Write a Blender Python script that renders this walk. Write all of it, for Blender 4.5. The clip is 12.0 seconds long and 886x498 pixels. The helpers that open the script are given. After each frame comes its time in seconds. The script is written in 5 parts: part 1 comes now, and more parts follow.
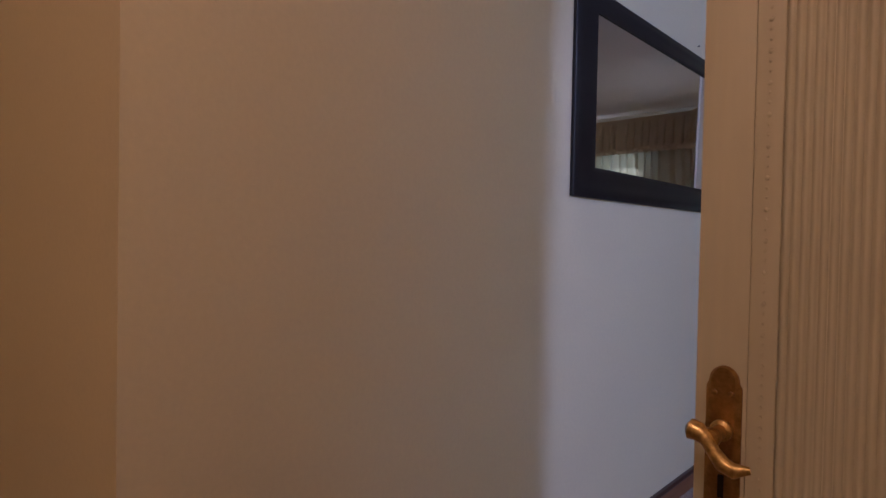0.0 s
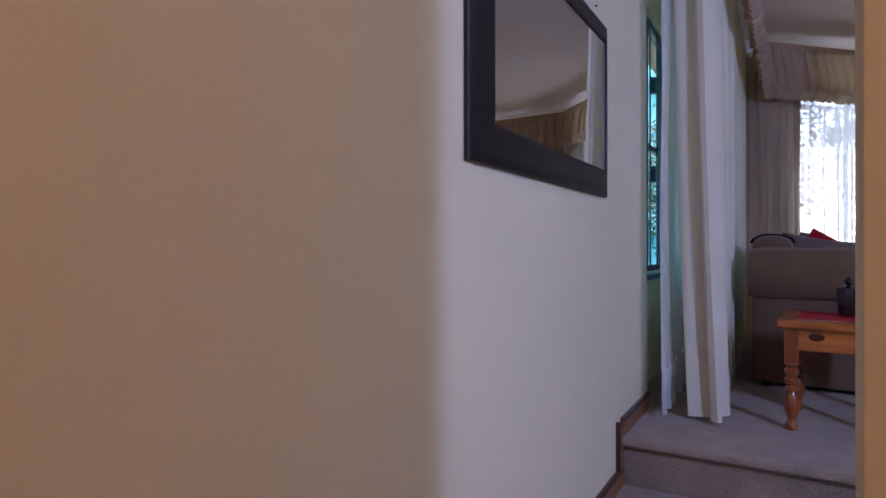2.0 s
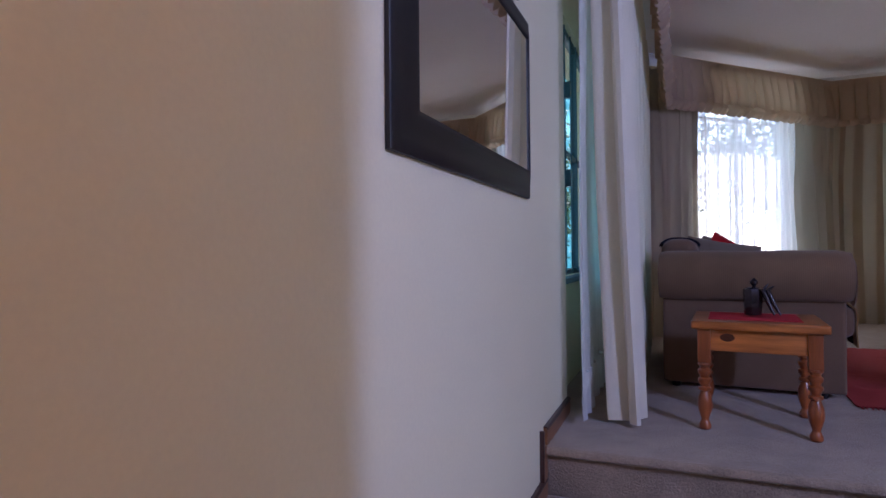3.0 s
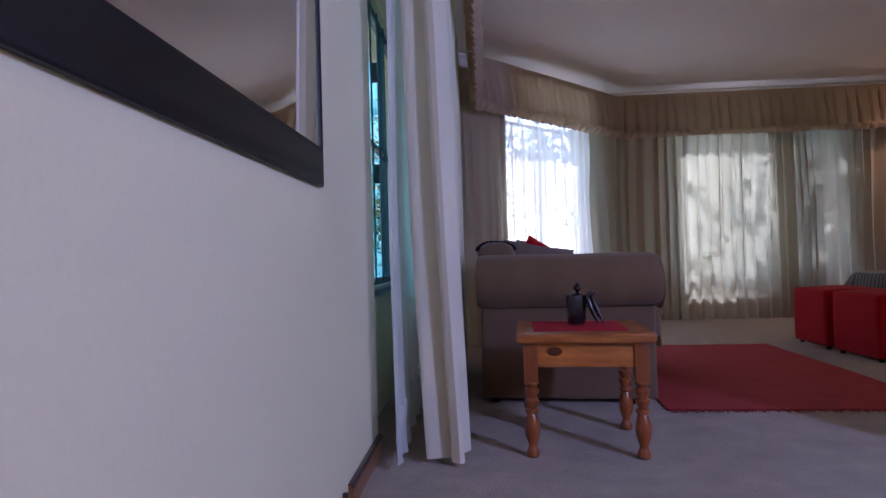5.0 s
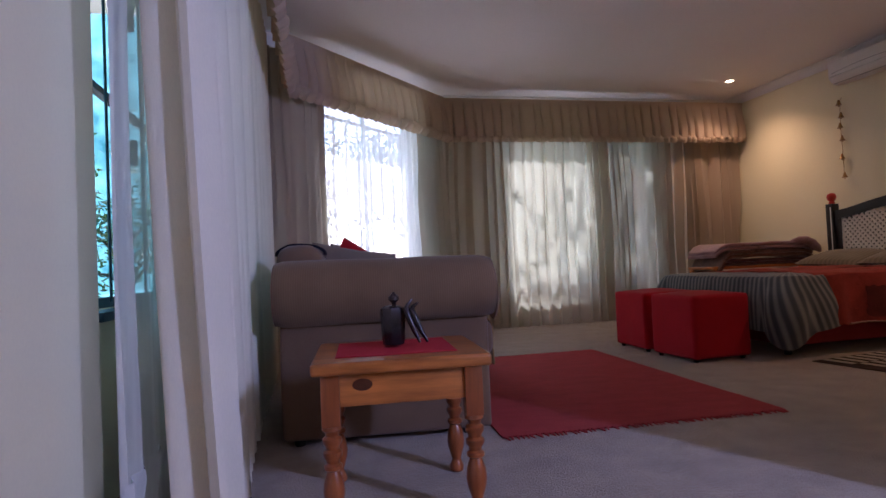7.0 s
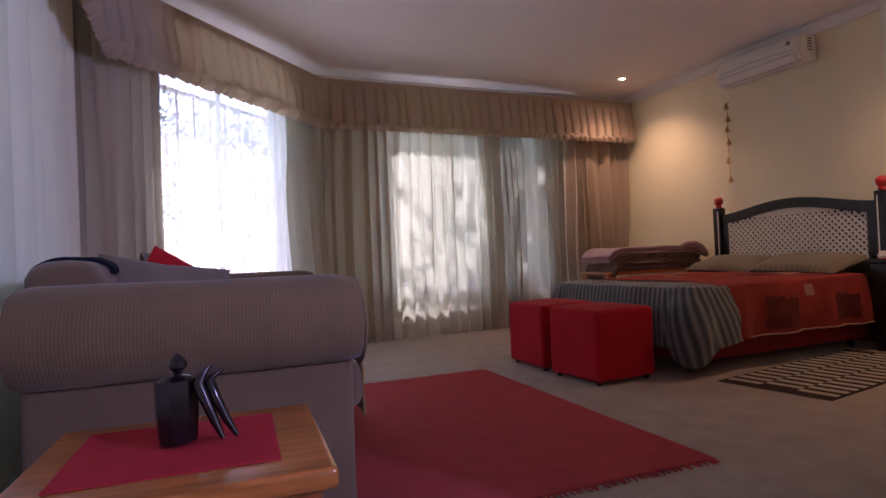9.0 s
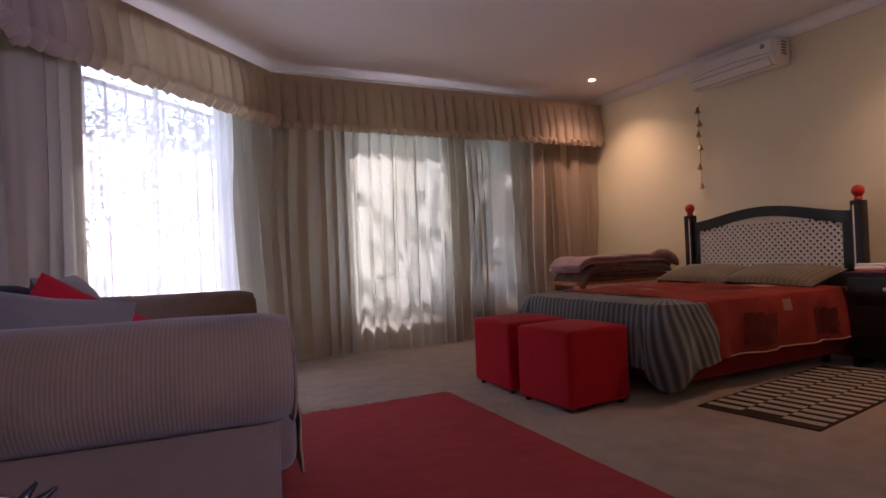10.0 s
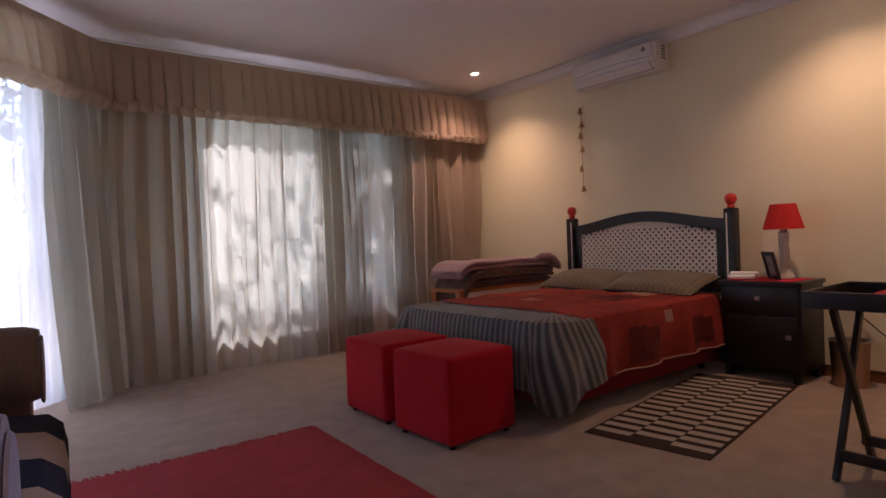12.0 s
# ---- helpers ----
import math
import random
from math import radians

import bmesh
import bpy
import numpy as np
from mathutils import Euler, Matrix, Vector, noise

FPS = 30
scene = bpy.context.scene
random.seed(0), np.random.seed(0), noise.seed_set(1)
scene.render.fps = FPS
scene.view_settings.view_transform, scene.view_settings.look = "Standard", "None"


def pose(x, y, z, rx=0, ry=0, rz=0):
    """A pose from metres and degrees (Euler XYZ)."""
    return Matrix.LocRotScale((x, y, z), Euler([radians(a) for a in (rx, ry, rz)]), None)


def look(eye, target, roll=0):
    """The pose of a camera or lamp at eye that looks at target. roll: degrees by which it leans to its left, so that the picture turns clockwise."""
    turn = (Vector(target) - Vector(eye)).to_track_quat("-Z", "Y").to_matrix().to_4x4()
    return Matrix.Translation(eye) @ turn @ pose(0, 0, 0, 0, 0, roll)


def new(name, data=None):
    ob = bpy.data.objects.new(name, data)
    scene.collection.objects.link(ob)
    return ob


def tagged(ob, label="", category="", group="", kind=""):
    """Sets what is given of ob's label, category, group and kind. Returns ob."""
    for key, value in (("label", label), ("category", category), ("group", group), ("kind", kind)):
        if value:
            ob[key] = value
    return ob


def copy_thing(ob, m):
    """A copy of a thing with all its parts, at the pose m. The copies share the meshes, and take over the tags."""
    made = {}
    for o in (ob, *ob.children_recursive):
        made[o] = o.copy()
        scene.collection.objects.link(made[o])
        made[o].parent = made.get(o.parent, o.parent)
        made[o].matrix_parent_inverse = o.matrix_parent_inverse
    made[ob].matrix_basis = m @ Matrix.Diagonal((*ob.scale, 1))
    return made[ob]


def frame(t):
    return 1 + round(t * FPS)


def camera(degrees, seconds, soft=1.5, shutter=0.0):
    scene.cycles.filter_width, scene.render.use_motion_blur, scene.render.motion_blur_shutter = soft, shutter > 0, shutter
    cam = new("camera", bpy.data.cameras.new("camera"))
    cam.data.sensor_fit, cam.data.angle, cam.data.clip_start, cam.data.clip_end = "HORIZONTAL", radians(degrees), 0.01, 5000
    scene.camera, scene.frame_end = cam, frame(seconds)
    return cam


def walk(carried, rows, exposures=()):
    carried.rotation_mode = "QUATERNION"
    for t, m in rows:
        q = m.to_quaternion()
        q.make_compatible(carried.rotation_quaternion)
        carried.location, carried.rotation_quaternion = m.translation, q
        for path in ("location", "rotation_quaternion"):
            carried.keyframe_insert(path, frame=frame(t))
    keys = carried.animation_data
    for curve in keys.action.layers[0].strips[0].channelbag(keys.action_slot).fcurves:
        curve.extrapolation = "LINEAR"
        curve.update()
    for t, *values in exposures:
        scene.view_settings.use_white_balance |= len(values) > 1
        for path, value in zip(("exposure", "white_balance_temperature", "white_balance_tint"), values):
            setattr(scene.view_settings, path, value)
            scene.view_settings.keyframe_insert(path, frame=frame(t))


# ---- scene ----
cam = camera(74.9, 12.0)
PATH = [
    (0, (0.899, -0.093, 0.839), (-0.47, 1.365, 0.802), 1.1),
    (0.5, (0.817, 0.029, 0.827), (-0.509, 1.525, 0.79), -0.1),
    (1, (0.726, 0.162, 0.809), (-0.525, 1.722, 0.786), -0.1),
    (1.5, (0.661, 0.244, 0.797), (-0.5, 1.872, 0.781), -0.1),
    (2, (0.604, 0.308, 0.781), (-0.424, 2.024, 0.779), -0.1),
    (2.5, (0.562, 0.35, 0.767), (-0.324, 2.143, 0.781), -0.3),
    (4.3, (0.429, 0.777, 0.788), (0.017, 2.734, 0.814), -1.2),
    (4.5, (0.436, 0.832, 0.785), (0.091, 2.802, 0.816), -1.4),
    (5, (0.437, 0.957, 0.767), (0.303, 2.953, 0.803), -1.6),
    (5.5, (0.461, 1.073, 0.758), (0.498, 3.073, 0.799), -1.9),
    (6, (0.503, 1.236, 0.751), (0.712, 3.224, 0.798), -2.2),
    (6.5, (0.546, 1.363, 0.735), (0.868, 3.336, 0.793), -2.5),
    (7, (0.589, 1.519, 0.73), (1.015, 3.472, 0.79), -2.6),
    (7.5, (0.627, 1.651, 0.717), (1.186, 3.571, 0.778), -2.6),
    (7.7, (0.648, 1.698, 0.716), (1.262, 3.601, 0.777), -2.6),
    (9.5, (0.948, 2.332, 0.872), (1.782, 4.149, 0.889), -2.4),
    (10, (1.031, 2.444, 0.908), (1.927, 4.232, 0.926), -2.4),
    (10.5, (1.133, 2.549, 0.921), (2.109, 4.295, 0.934), -2.4),
    (11, (1.209, 2.647, 0.963), (2.291, 4.33, 0.965), -2.4),
    (11.5, (1.272, 2.705, 0.997), (2.428, 4.338, 0.988), -2.3),
    (12, (1.334, 2.798, 1.026), (2.564, 4.375, 0.995), -2.3),
]
walk(cam, [(t, look(eye, target, roll)) for t, eye, target, roll in PATH],
     exposures=[(0.0, 2.08, 5700, 21), (1.5, 2.50, 5700, 24), (2.5, 2.52, 5650, 26), (5.0, 2.55, 5550, 29), (6.5, 2.70, 5700, 30), (7.5, 2.70, 5800, 31), (9.4, 2.95, 5950, 39), (10.6, 2.72, 5950, 38), (12.0, 2.84, 5850, 38)])

# ---- world, sun, large lights ----
world = bpy.data.worlds.new("sky")
scene.world = world
world.use_nodes = True
_nt = world.node_tree
_sky = _nt.nodes.new("ShaderNodeTexSky")
_sky.sky_type, _sky.sun_disc = "NISHITA", False
_sky.sun_elevation, _sky.sun_rotation = radians(52), radians(5)
_nt.links.new(_sky.outputs[0], _nt.nodes["Background"].inputs[0])
_nt.nodes["Background"].inputs[1].default_value = 0.147


def lamp(name, kind, m, energy, color, **kw):
    d = bpy.data.lights.new(name, kind)
    d.energy, d.color = energy, color
    for k, v in kw.items():
        if k == "size":
            d.size = v
        elif k == "size_y":
            d.shape = "RECTANGLE"
            d.size_y = v
        elif k == "angle":
            d.angle = v
        elif k == "spot":
            d.spot_size = v
        elif k == "blend":
            d.spot_blend = v
        elif k == "soft":
            d.shadow_soft_size = v
    ob = new(name, d)
    ob.matrix_world = m
    return ob


# the sun stands high in the north: it whitens the voile of the garden door and the drawn curtains of the wide window
lamp("sun", "SUN", look((3.1, 21.9, 20.6), (2.0, 7.0, 1.6)), 1.75, (1.0, 0.95, 0.88), angle=radians(0.6))
# sky light entering by the landing's window
lamp("landing_window_light", "AREA", look((3.70, -0.262, 2.22), (1.0, 3.2, 0.45)), 14.5, (0.47, 0.58, 1.0), size=0.18, size_y=0.55)
lamp("north_window_light", "AREA", look((3.22, 7.93, 1.25), (3.22, 7.0, 1.15)), 0.45, (0.97, 1.0, 0.86), size=0.74, size_y=1.7)
WARM = (1.0, 0.66, 0.36)
# halogen downlights in the ceiling, and the hall's ceiling lamp
for _x, _y, _w in ((5.18, 7.10, 8.0), (5.18, 4.06, 8.5)):
    lamp("downlight_bulb", "SPOT", look((_x, _y, 2.645), (_x + 0.12, _y, 0)), _w, WARM, spot=radians(122), blend=0.85, soft=0.025)
lamp("hall_bulb", "POINT", pose(1.12, -0.72, 2.15), 3.6, (1.0, 0.615, 0.43), soft=0.12)

# ---- materials ----


def shader(name):
    m = bpy.data.materials.new(name)
    m.use_nodes = True
    return m, m.node_tree, m.node_tree.nodes["Principled BSDF"]


def node(nt, kind, **kw):
    n = nt.nodes.new(kind)
    for k, v in kw.items():
        n.inputs[k].default_value = v
    return n


def surface(name, color, rough=0.6, metal=0.0, var=0.12, scale=3.0, fine=60.0, bump=0.1, bump_dist=0.002, stretch=(1, 1, 1), tint=None, translucent=0.0, sheen=0.0, coat=0.0, rand=0.0, through_color=None):
    """A procedural surface: two scales of colour variation, fine relief, optional light passing through."""
    m, nt, b = shader(name)
    L = nt.links.new
    tc = nt.nodes.new("ShaderNodeTexCoord")
    mp = node(nt, "ShaderNodeMapping")
    mp.inputs["Scale"].default_value = stretch
    L(tc.outputs["Object"], mp.inputs["Vector"])
    n1 = node(nt, "ShaderNodeTexNoise", Scale=scale, Detail=5.0, Roughness=0.6)
    n2 = node(nt, "ShaderNodeTexNoise", Scale=fine, Detail=3.0, Roughness=0.6)
    L(mp.outputs[0], n1.inputs["Vector"])
    L(mp.outputs[0], n2.inputs["Vector"])
    add = nt.nodes.new("ShaderNodeMath")
    add.operation = "ADD"
    L(n1.outputs["Fac"], add.inputs[0])
    L(n2.outputs["Fac"], add.inputs[1])
    src = add.outputs[0]
    if rand:
        oi = nt.nodes.new("ShaderNodeObjectInfo")
        ra = nt.nodes.new("ShaderNodeMath")
        ra.operation = "MULTIPLY_ADD"
        ra.inputs[1].default_value = rand
        L(oi.outputs["Random"], ra.inputs[0])
        L(src, ra.inputs[2])
        src = ra.outputs[0]
    mr = node(nt, "ShaderNodeMapRange")
    mr.inputs["From Min"].default_value, mr.inputs["From Max"].default_value = 0.65, 1.35
    L(src, mr.inputs["Value"])
    mix = nt.nodes.new("ShaderNodeMix")
    mix.data_type = "RGBA"
    t = tint or color
    lo = [c * (1 - var) for c in color]
    hi = [min(1, c * (1 + var)) for c in t]
    mix.inputs["A"].default_value = (*lo, 1)
    mix.inputs["B"].default_value = (*hi, 1)
    L(mr.outputs[0], mix.inputs["Factor"])
    L(mix.outputs["Result"], b.inputs["Base Color"])
    b.inputs["Roughness"].default_value = rough
    b.inputs["Metallic"].default_value = metal
    b.inputs["Sheen Weight"].default_value = sheen
    b.inputs["Coat Weight"].default_value = coat
    b.inputs["Coat Roughness"].default_value = 0.15
    if rough > 0.75:
        b.inputs["Specular IOR Level"].default_value = 0.2
    if bump:
        bp = node(nt, "ShaderNodeBump", Strength=bump, Distance=bump_dist)
        L(n2.outputs["Fac"], bp.inputs["Height"])
        L(bp.outputs[0], b.inputs["Normal"])
    if translucent:
        tr = nt.nodes.new("ShaderNodeBsdfTranslucent")
        if through_color:
            tr.inputs["Color"].default_value = (*through_color, 1)
        else:
            L(mix.outputs["Result"], tr.inputs["Color"])
        ms = nt.nodes.new("ShaderNodeMixShader")
        ms.inputs[0].default_value = translucent
        L(b.outputs[0], ms.inputs[1])
        L(tr.outputs[0], ms.inputs[2])
        L(ms.outputs[0], nt.nodes["Material Output"].inputs["Surface"])
    return m


def stripes(name, a, b_, axis, period, coord="Object", duty=0.5, rough=0.85, soft=0.15, wobble=0.0, bump=0.25, sheen=0.2):
    """Fabric woven in straight bands of two colours along one object axis (metres)."""
    m, nt, b = shader(name)
    L = nt.links.new
    tc = nt.nodes.new("ShaderNodeTexCoord")
    sx = nt.nodes.new("ShaderNodeSeparateXYZ")
    vec = tc.outputs[coord]
    if wobble:
        nz = node(nt, "ShaderNodeTexNoise", Scale=4.0, Detail=2.0)
        L(vec, nz.inputs["Vector"])
        vm = nt.nodes.new("ShaderNodeVectorMath")
        vm.operation = "MULTIPLY_ADD"
        vm.inputs[1].default_value = (wobble,) * 3
        L(nz.outputs["Color"], vm.inputs[0])
        L(vec, vm.inputs[2])
        vec = vm.outputs[0]
    L(vec, sx.inputs[0])
    d = nt.nodes.new("ShaderNodeMath")
    d.operation = "PINGPONG"
    d.inputs[1].default_value = period / 2
    L(sx.outputs[axis], d.inputs[0])
    mr = node(nt, "ShaderNodeMapRange")
    c, w = period / 2 * duty, period / 2 * soft
    mr.inputs["From Min"].default_value, mr.inputs["From Max"].default_value = c - w, c + w
    L(d.outputs[0], mr.inputs["Value"])
    n2 = node(nt, "ShaderNodeTexNoise", Scale=180.0, Detail=2.0)
    L(tc.outputs["Object"], n2.inputs["Vector"])
    n3 = node(nt, "ShaderNodeTexNoise", Scale=5.0, Detail=4.0)
    L(tc.outputs["Object"], n3.inputs["Vector"])
    mix = nt.nodes.new("ShaderNodeMix")
    mix.data_type = "RGBA"
    mix.inputs["A"].default_value, mix.inputs["B"].default_value = (*a, 1), (*b_, 1)
    L(mr.outputs[0], mix.inputs["Factor"])
    hv = nt.nodes.new("ShaderNodeMix")
    hv.data_type, hv.blend_type = "RGBA", "MULTIPLY"
    hv.inputs["Factor"].default_value = 0.45
    L(mix.outputs["Result"], hv.inputs["A"])
    L(n3.outputs["Fac"], hv.inputs["B"])
    L(hv.outputs["Result"], b.inputs["Base Color"])
    b.inputs["Roughness"].default_value = rough
    b.inputs["Specular IOR Level"].default_value = 0.15
    b.inputs["Sheen Weight"].default_value = sheen
    ad = nt.nodes.new("ShaderNodeMath")
    ad.operation = "MULTIPLY_ADD"
    ad.inputs[1].default_value = 0.7
    L(n2.outputs["Fac"], ad.inputs[0])
    L(mr.outputs[0], ad.inputs[2])
    bp = node(nt, "ShaderNodeBump", Strength=bump, Distance=0.003)
    L(ad.outputs[0], bp.inputs["Height"])
    L(bp.outputs[0], b.inputs["Normal"])
    return m


PAINT = surface("cream_wall_paint", (0.785, 0.712, 0.50), 0.62, var=0.035, scale=1.2, fine=90, bump=0.12, bump_dist=0.0015)
CEIL = surface("ceiling_paint", (0.84, 0.81, 0.80), 0.8, var=0.04, scale=0.8, fine=70, bump=0.1)
PLASTER = surface("cornice_plaster", (0.80, 0.78, 0.76), 0.6, var=0.03)
CARPET = surface("beige_carpet", (0.335, 0.248, 0.180), 0.95, var=0.30, scale=7.0, fine=110, bump=1.0, bump_dist=0.008, sheen=0.3)
OAK = surface("brown_varnished_wood", (0.24, 0.095, 0.035), 0.38, var=0.3, scale=6, fine=40, stretch=(1, 0.15, 1), coat=0.3)
OAKDARK = surface("dark_varnished_edge", (0.05, 0.018, 0.014), 0.35, var=0.3, coat=0.3)
DOORPAINT = surface("cream_door_paint", (0.68, 0.65, 0.50), 0.5, var=0.06, scale=4, fine=50, stretch=(1, 1, 0.1), bump=0.08)
BRASS = surface("aged_brass", (0.62, 0.42, 0.16), 0.3, metal=1.0, var=0.35, scale=30, fine=120, tint=(0.70, 0.50, 0.22))
BRASSDARK = surface("tarnished_brass", (0.36, 0.22, 0.09), 0.36, metal=1.0, var=0.4, scale=40, fine=140)
BLACKFRAME = surface("black_lacquered_frame", (0.006, 0.005, 0.007), 0.48, var=0.3, scale=9, fine=70, bump=0.06)
BLACKWOOD = surface("black_stained_wood", (0.011, 0.009, 0.011), 0.42, var=0.35, scale=6, fine=50, stretch=(1, 1, 0.2))
PINE = surface("orange_varnished_pine", (0.38, 0.105, 0.020), 0.28, var=0.38, scale=5, fine=26, stretch=(0.25, 2.2, 2.2), tint=(0.46, 0.145, 0.03), bump=0.05, coat=0.5)
PINELEG = surface("red_varnished_pine", (0.29, 0.072, 0.018), 0.28, var=0.3, scale=8, fine=30, stretch=(2, 2, 0.3), bump=0.04, coat=0.5)
KNOT = surface("dark_pine_knot", (0.075, 0.016, 0.007), 0.3, var=0.4, scale=40, coat=0.4)
DRAPE = surface("beige_curtain_fabric", (0.62, 0.470, 0.375), 0.9, var=0.07, scale=2, fine=320, bump=0.2, stretch=(1, 1, 0.25), translucent=0.50, sheen=0.15, through_color=(0.40, 0.43, 0.345))
# same cloth as DRAPE, its colour lightened for the daylight falling on it
DRAPE_DAYLIT = surface("daylit_curtain_fabric", (0.84, 0.76, 0.62), 0.9, var=0.05, scale=2, fine=300, bump=0.2, stretch=(1, 1, 0.25), translucent=0.18, sheen=0.15)
FRILL = surface("pelmet_fabric", (0.58, 0.448, 0.355), 0.9, var=0.08, scale=3, fine=300, bump=0.25, translucent=0.42, sheen=0.15, through_color=(0.74, 0.60, 0.40))
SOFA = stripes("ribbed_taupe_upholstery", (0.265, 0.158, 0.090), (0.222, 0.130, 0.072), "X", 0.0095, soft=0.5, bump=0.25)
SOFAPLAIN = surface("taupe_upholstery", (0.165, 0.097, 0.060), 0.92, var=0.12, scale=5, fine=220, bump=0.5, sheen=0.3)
TAUPE = surface("taupe_cushion_cloth", (0.17, 0.128, 0.10), 0.9, var=0.15, scale=8, fine=240, bump=0.5, sheen=0.2)
NAVY = surface("navy_cloth", (0.010, 0.009, 0.017), 0.9, var=0.3, scale=10, fine=200, bump=0.4, sheen=0.0)
TAN = surface("tan_throw_cloth", (0.30, 0.17, 0.065), 0.92, var=0.2, scale=12, fine=200, bump=0.5, sheen=0.2)
RED = surface("red_suede", (0.40, 0.006, 0.012), 0.88, var=0.14, scale=5, fine=200, bump=0.3, sheen=0.05)
REDCLOTH = surface("red_table_linen", (0.42, 0.022, 0.035), 0.85, var=0.12, scale=10, fine=260, bump=0.4)
RUGRED = surface("woven_red_cotton", (0.40, 0.050, 0.052), 0.95, var=0.22, scale=6, fine=150, bump=0.9, bump_dist=0.004, stretch=(1, 2.2, 1))
REDGLOSS = surface("red_painted_wood", (0.52, 0.02, 0.012), 0.28, var=0.1, coat=0.4)
LATTICE = surface("cream_painted_lattice", (0.74, 0.69, 0.60), 0.5, var=0.08, scale=10)
WHITEPLASTIC = surface("white_plastic", (0.76, 0.74, 0.70), 0.38, var=0.04, scale=3, fine=50, bump=0.02)
GREYPLASTIC = surface("grey_plastic", (0.22, 0.22, 0.23), 0.45, var=0.1)
WINDOWSTEEL = surface("dark_teal_window_steel", (0.022, 0.085, 0.125), 0.4, var=0.2, scale=8)
STEEL = surface("brushed_steel", (0.55, 0.53, 0.50), 0.3, metal=1.0, var=0.15, scale=20)
COPPER = surface("brushed_copper_steel", (0.50, 0.34, 0.24), 0.34, metal=1.0, var=0.2, scale=14, stretch=(1, 1, 0.1))
BRONZE = surface("dark_polished_bronze", (0.055, 0.045, 0.05), 0.22, metal=0.85, var=0.4, scale=18)
BLANKET_A = surface("mauve_fleece", (0.28, 0.14, 0.16), 0.95, var=0.35, scale=9, fine=160, bump=0.6, tint=(0.34, 0.20, 0.21), sheen=0.4)
BLANKET_B = surface("patterned_brown_fleece", (0.06, 0.024, 0.022), 0.95, var=0.75, scale=14, fine=120, bump=0.6, tint=(0.15, 0.075, 0.05), sheen=0.4)
BLANKET_C = surface("dark_wine_fleece", (0.035, 0.012, 0.016), 0.95, var=0.6, scale=16, fine=150, bump=0.6, tint=(0.09, 0.035, 0.036), sheen=0.3)
QUILT = surface("terracotta_quilt", (0.150, 0.0145, 0.0125), 0.9, var=0.6, scale=2.6, fine=220, bump=0.4, tint=(0.235, 0.030, 0.020), sheen=0.0)
QUILTDARK = surface("dark_brown_patch", (0.095, 0.014, 0.012), 0.92, var=0.7, scale=7, fine=200, bump=0.4)
QUILTPALE = surface("pale_pink_patch", (0.31, 0.165, 0.125), 0.9, var=0.2, scale=14, fine=200, bump=0.4)
VALREST = surface("dark_red_bed_base_cloth", (0.20, 0.018, 0.020), 0.92, var=0.2, scale=8, fine=200, bump=0.4)
BEDSTRIPE = stripes("grey_striped_bed_runner", (0.27, 0.255, 0.235), (0.085, 0.092, 0.10), "X", 0.044, coord="UV", duty=0.45, soft=0.25, wobble=0.006, bump=0.4)
PILLOW = stripes("olive_striped_pillow_cloth", (0.21, 0.17, 0.115), (0.155, 0.122, 0.082), "Y", 0.045, soft=0.4, bump=0.3)
RUGCREAM = surface("cream_woven_cotton", (0.62, 0.55, 0.46), 0.95, var=0.12, scale=14, fine=200, bump=0.7)
RUGDARK = surface("dark_brown_woven_cotton", (0.045, 0.026, 0.022), 0.95, var=0.3, scale=14, fine=200, bump=0.7)
SHADE = surface("red_lamp_shade_cloth", (0.60, 0.035, 0.025), 0.8, var=0.08, fine=240, bump=0.2, translucent=0.25)
CERAMIC = surface("pale_ribbed_ceramic", (0.62, 0.58, 0.52), 0.35, var=0.15, scale=20, coat=0.3)
PHOTO = surface("grey_photograph_print", (0.34, 0.33, 0.33), 0.3, var=0.5, scale=16)
BARK = surface("bark", (0.12, 0.085, 0.06), 0.9, var=0.4, scale=6, fine=30, bump=0.8, bump_dist=0.02)
LEAF = surface("garden_leaf", (0.055, 0.115, 0.04), 0.55, var=0.5, scale=1.2, fine=8, bump=0, tint=(0.10, 0.17, 0.055), translucent=0.35)
LAWN = surface("lawn", (0.075, 0.115, 0.04), 0.95, var=0.4, scale=0.6, fine=30, bump=0.6, bump_dist=0.02)
EXTERIOR = surface("pale_render", (0.55, 0.50, 0.43), 0.9, var=0.1, scale=1, fine=40)

MIRROR, _n, _b = shader("mirror_glass")
_b.inputs["Metallic"].default_value, _b.inputs["Roughness"].default_value = 1.0, 0.015
_b.inputs["Base Color"].default_value = (0.86, 0.86, 0.88, 1)
GLASS, _n, _b = shader("window_glass")
_b.inputs["Transmission Weight"].default_value, _b.inputs["Roughness"].default_value = 1.0, 0.0
_b.inputs["IOR"].default_value = 1.02
GLOW, _n, _b = shader("lit_bulb_glass")
_b.inputs["Emission Color"].default_value, _b.inputs["Emission Strength"].default_value = (1.0, 0.72, 0.42, 1), 30.0


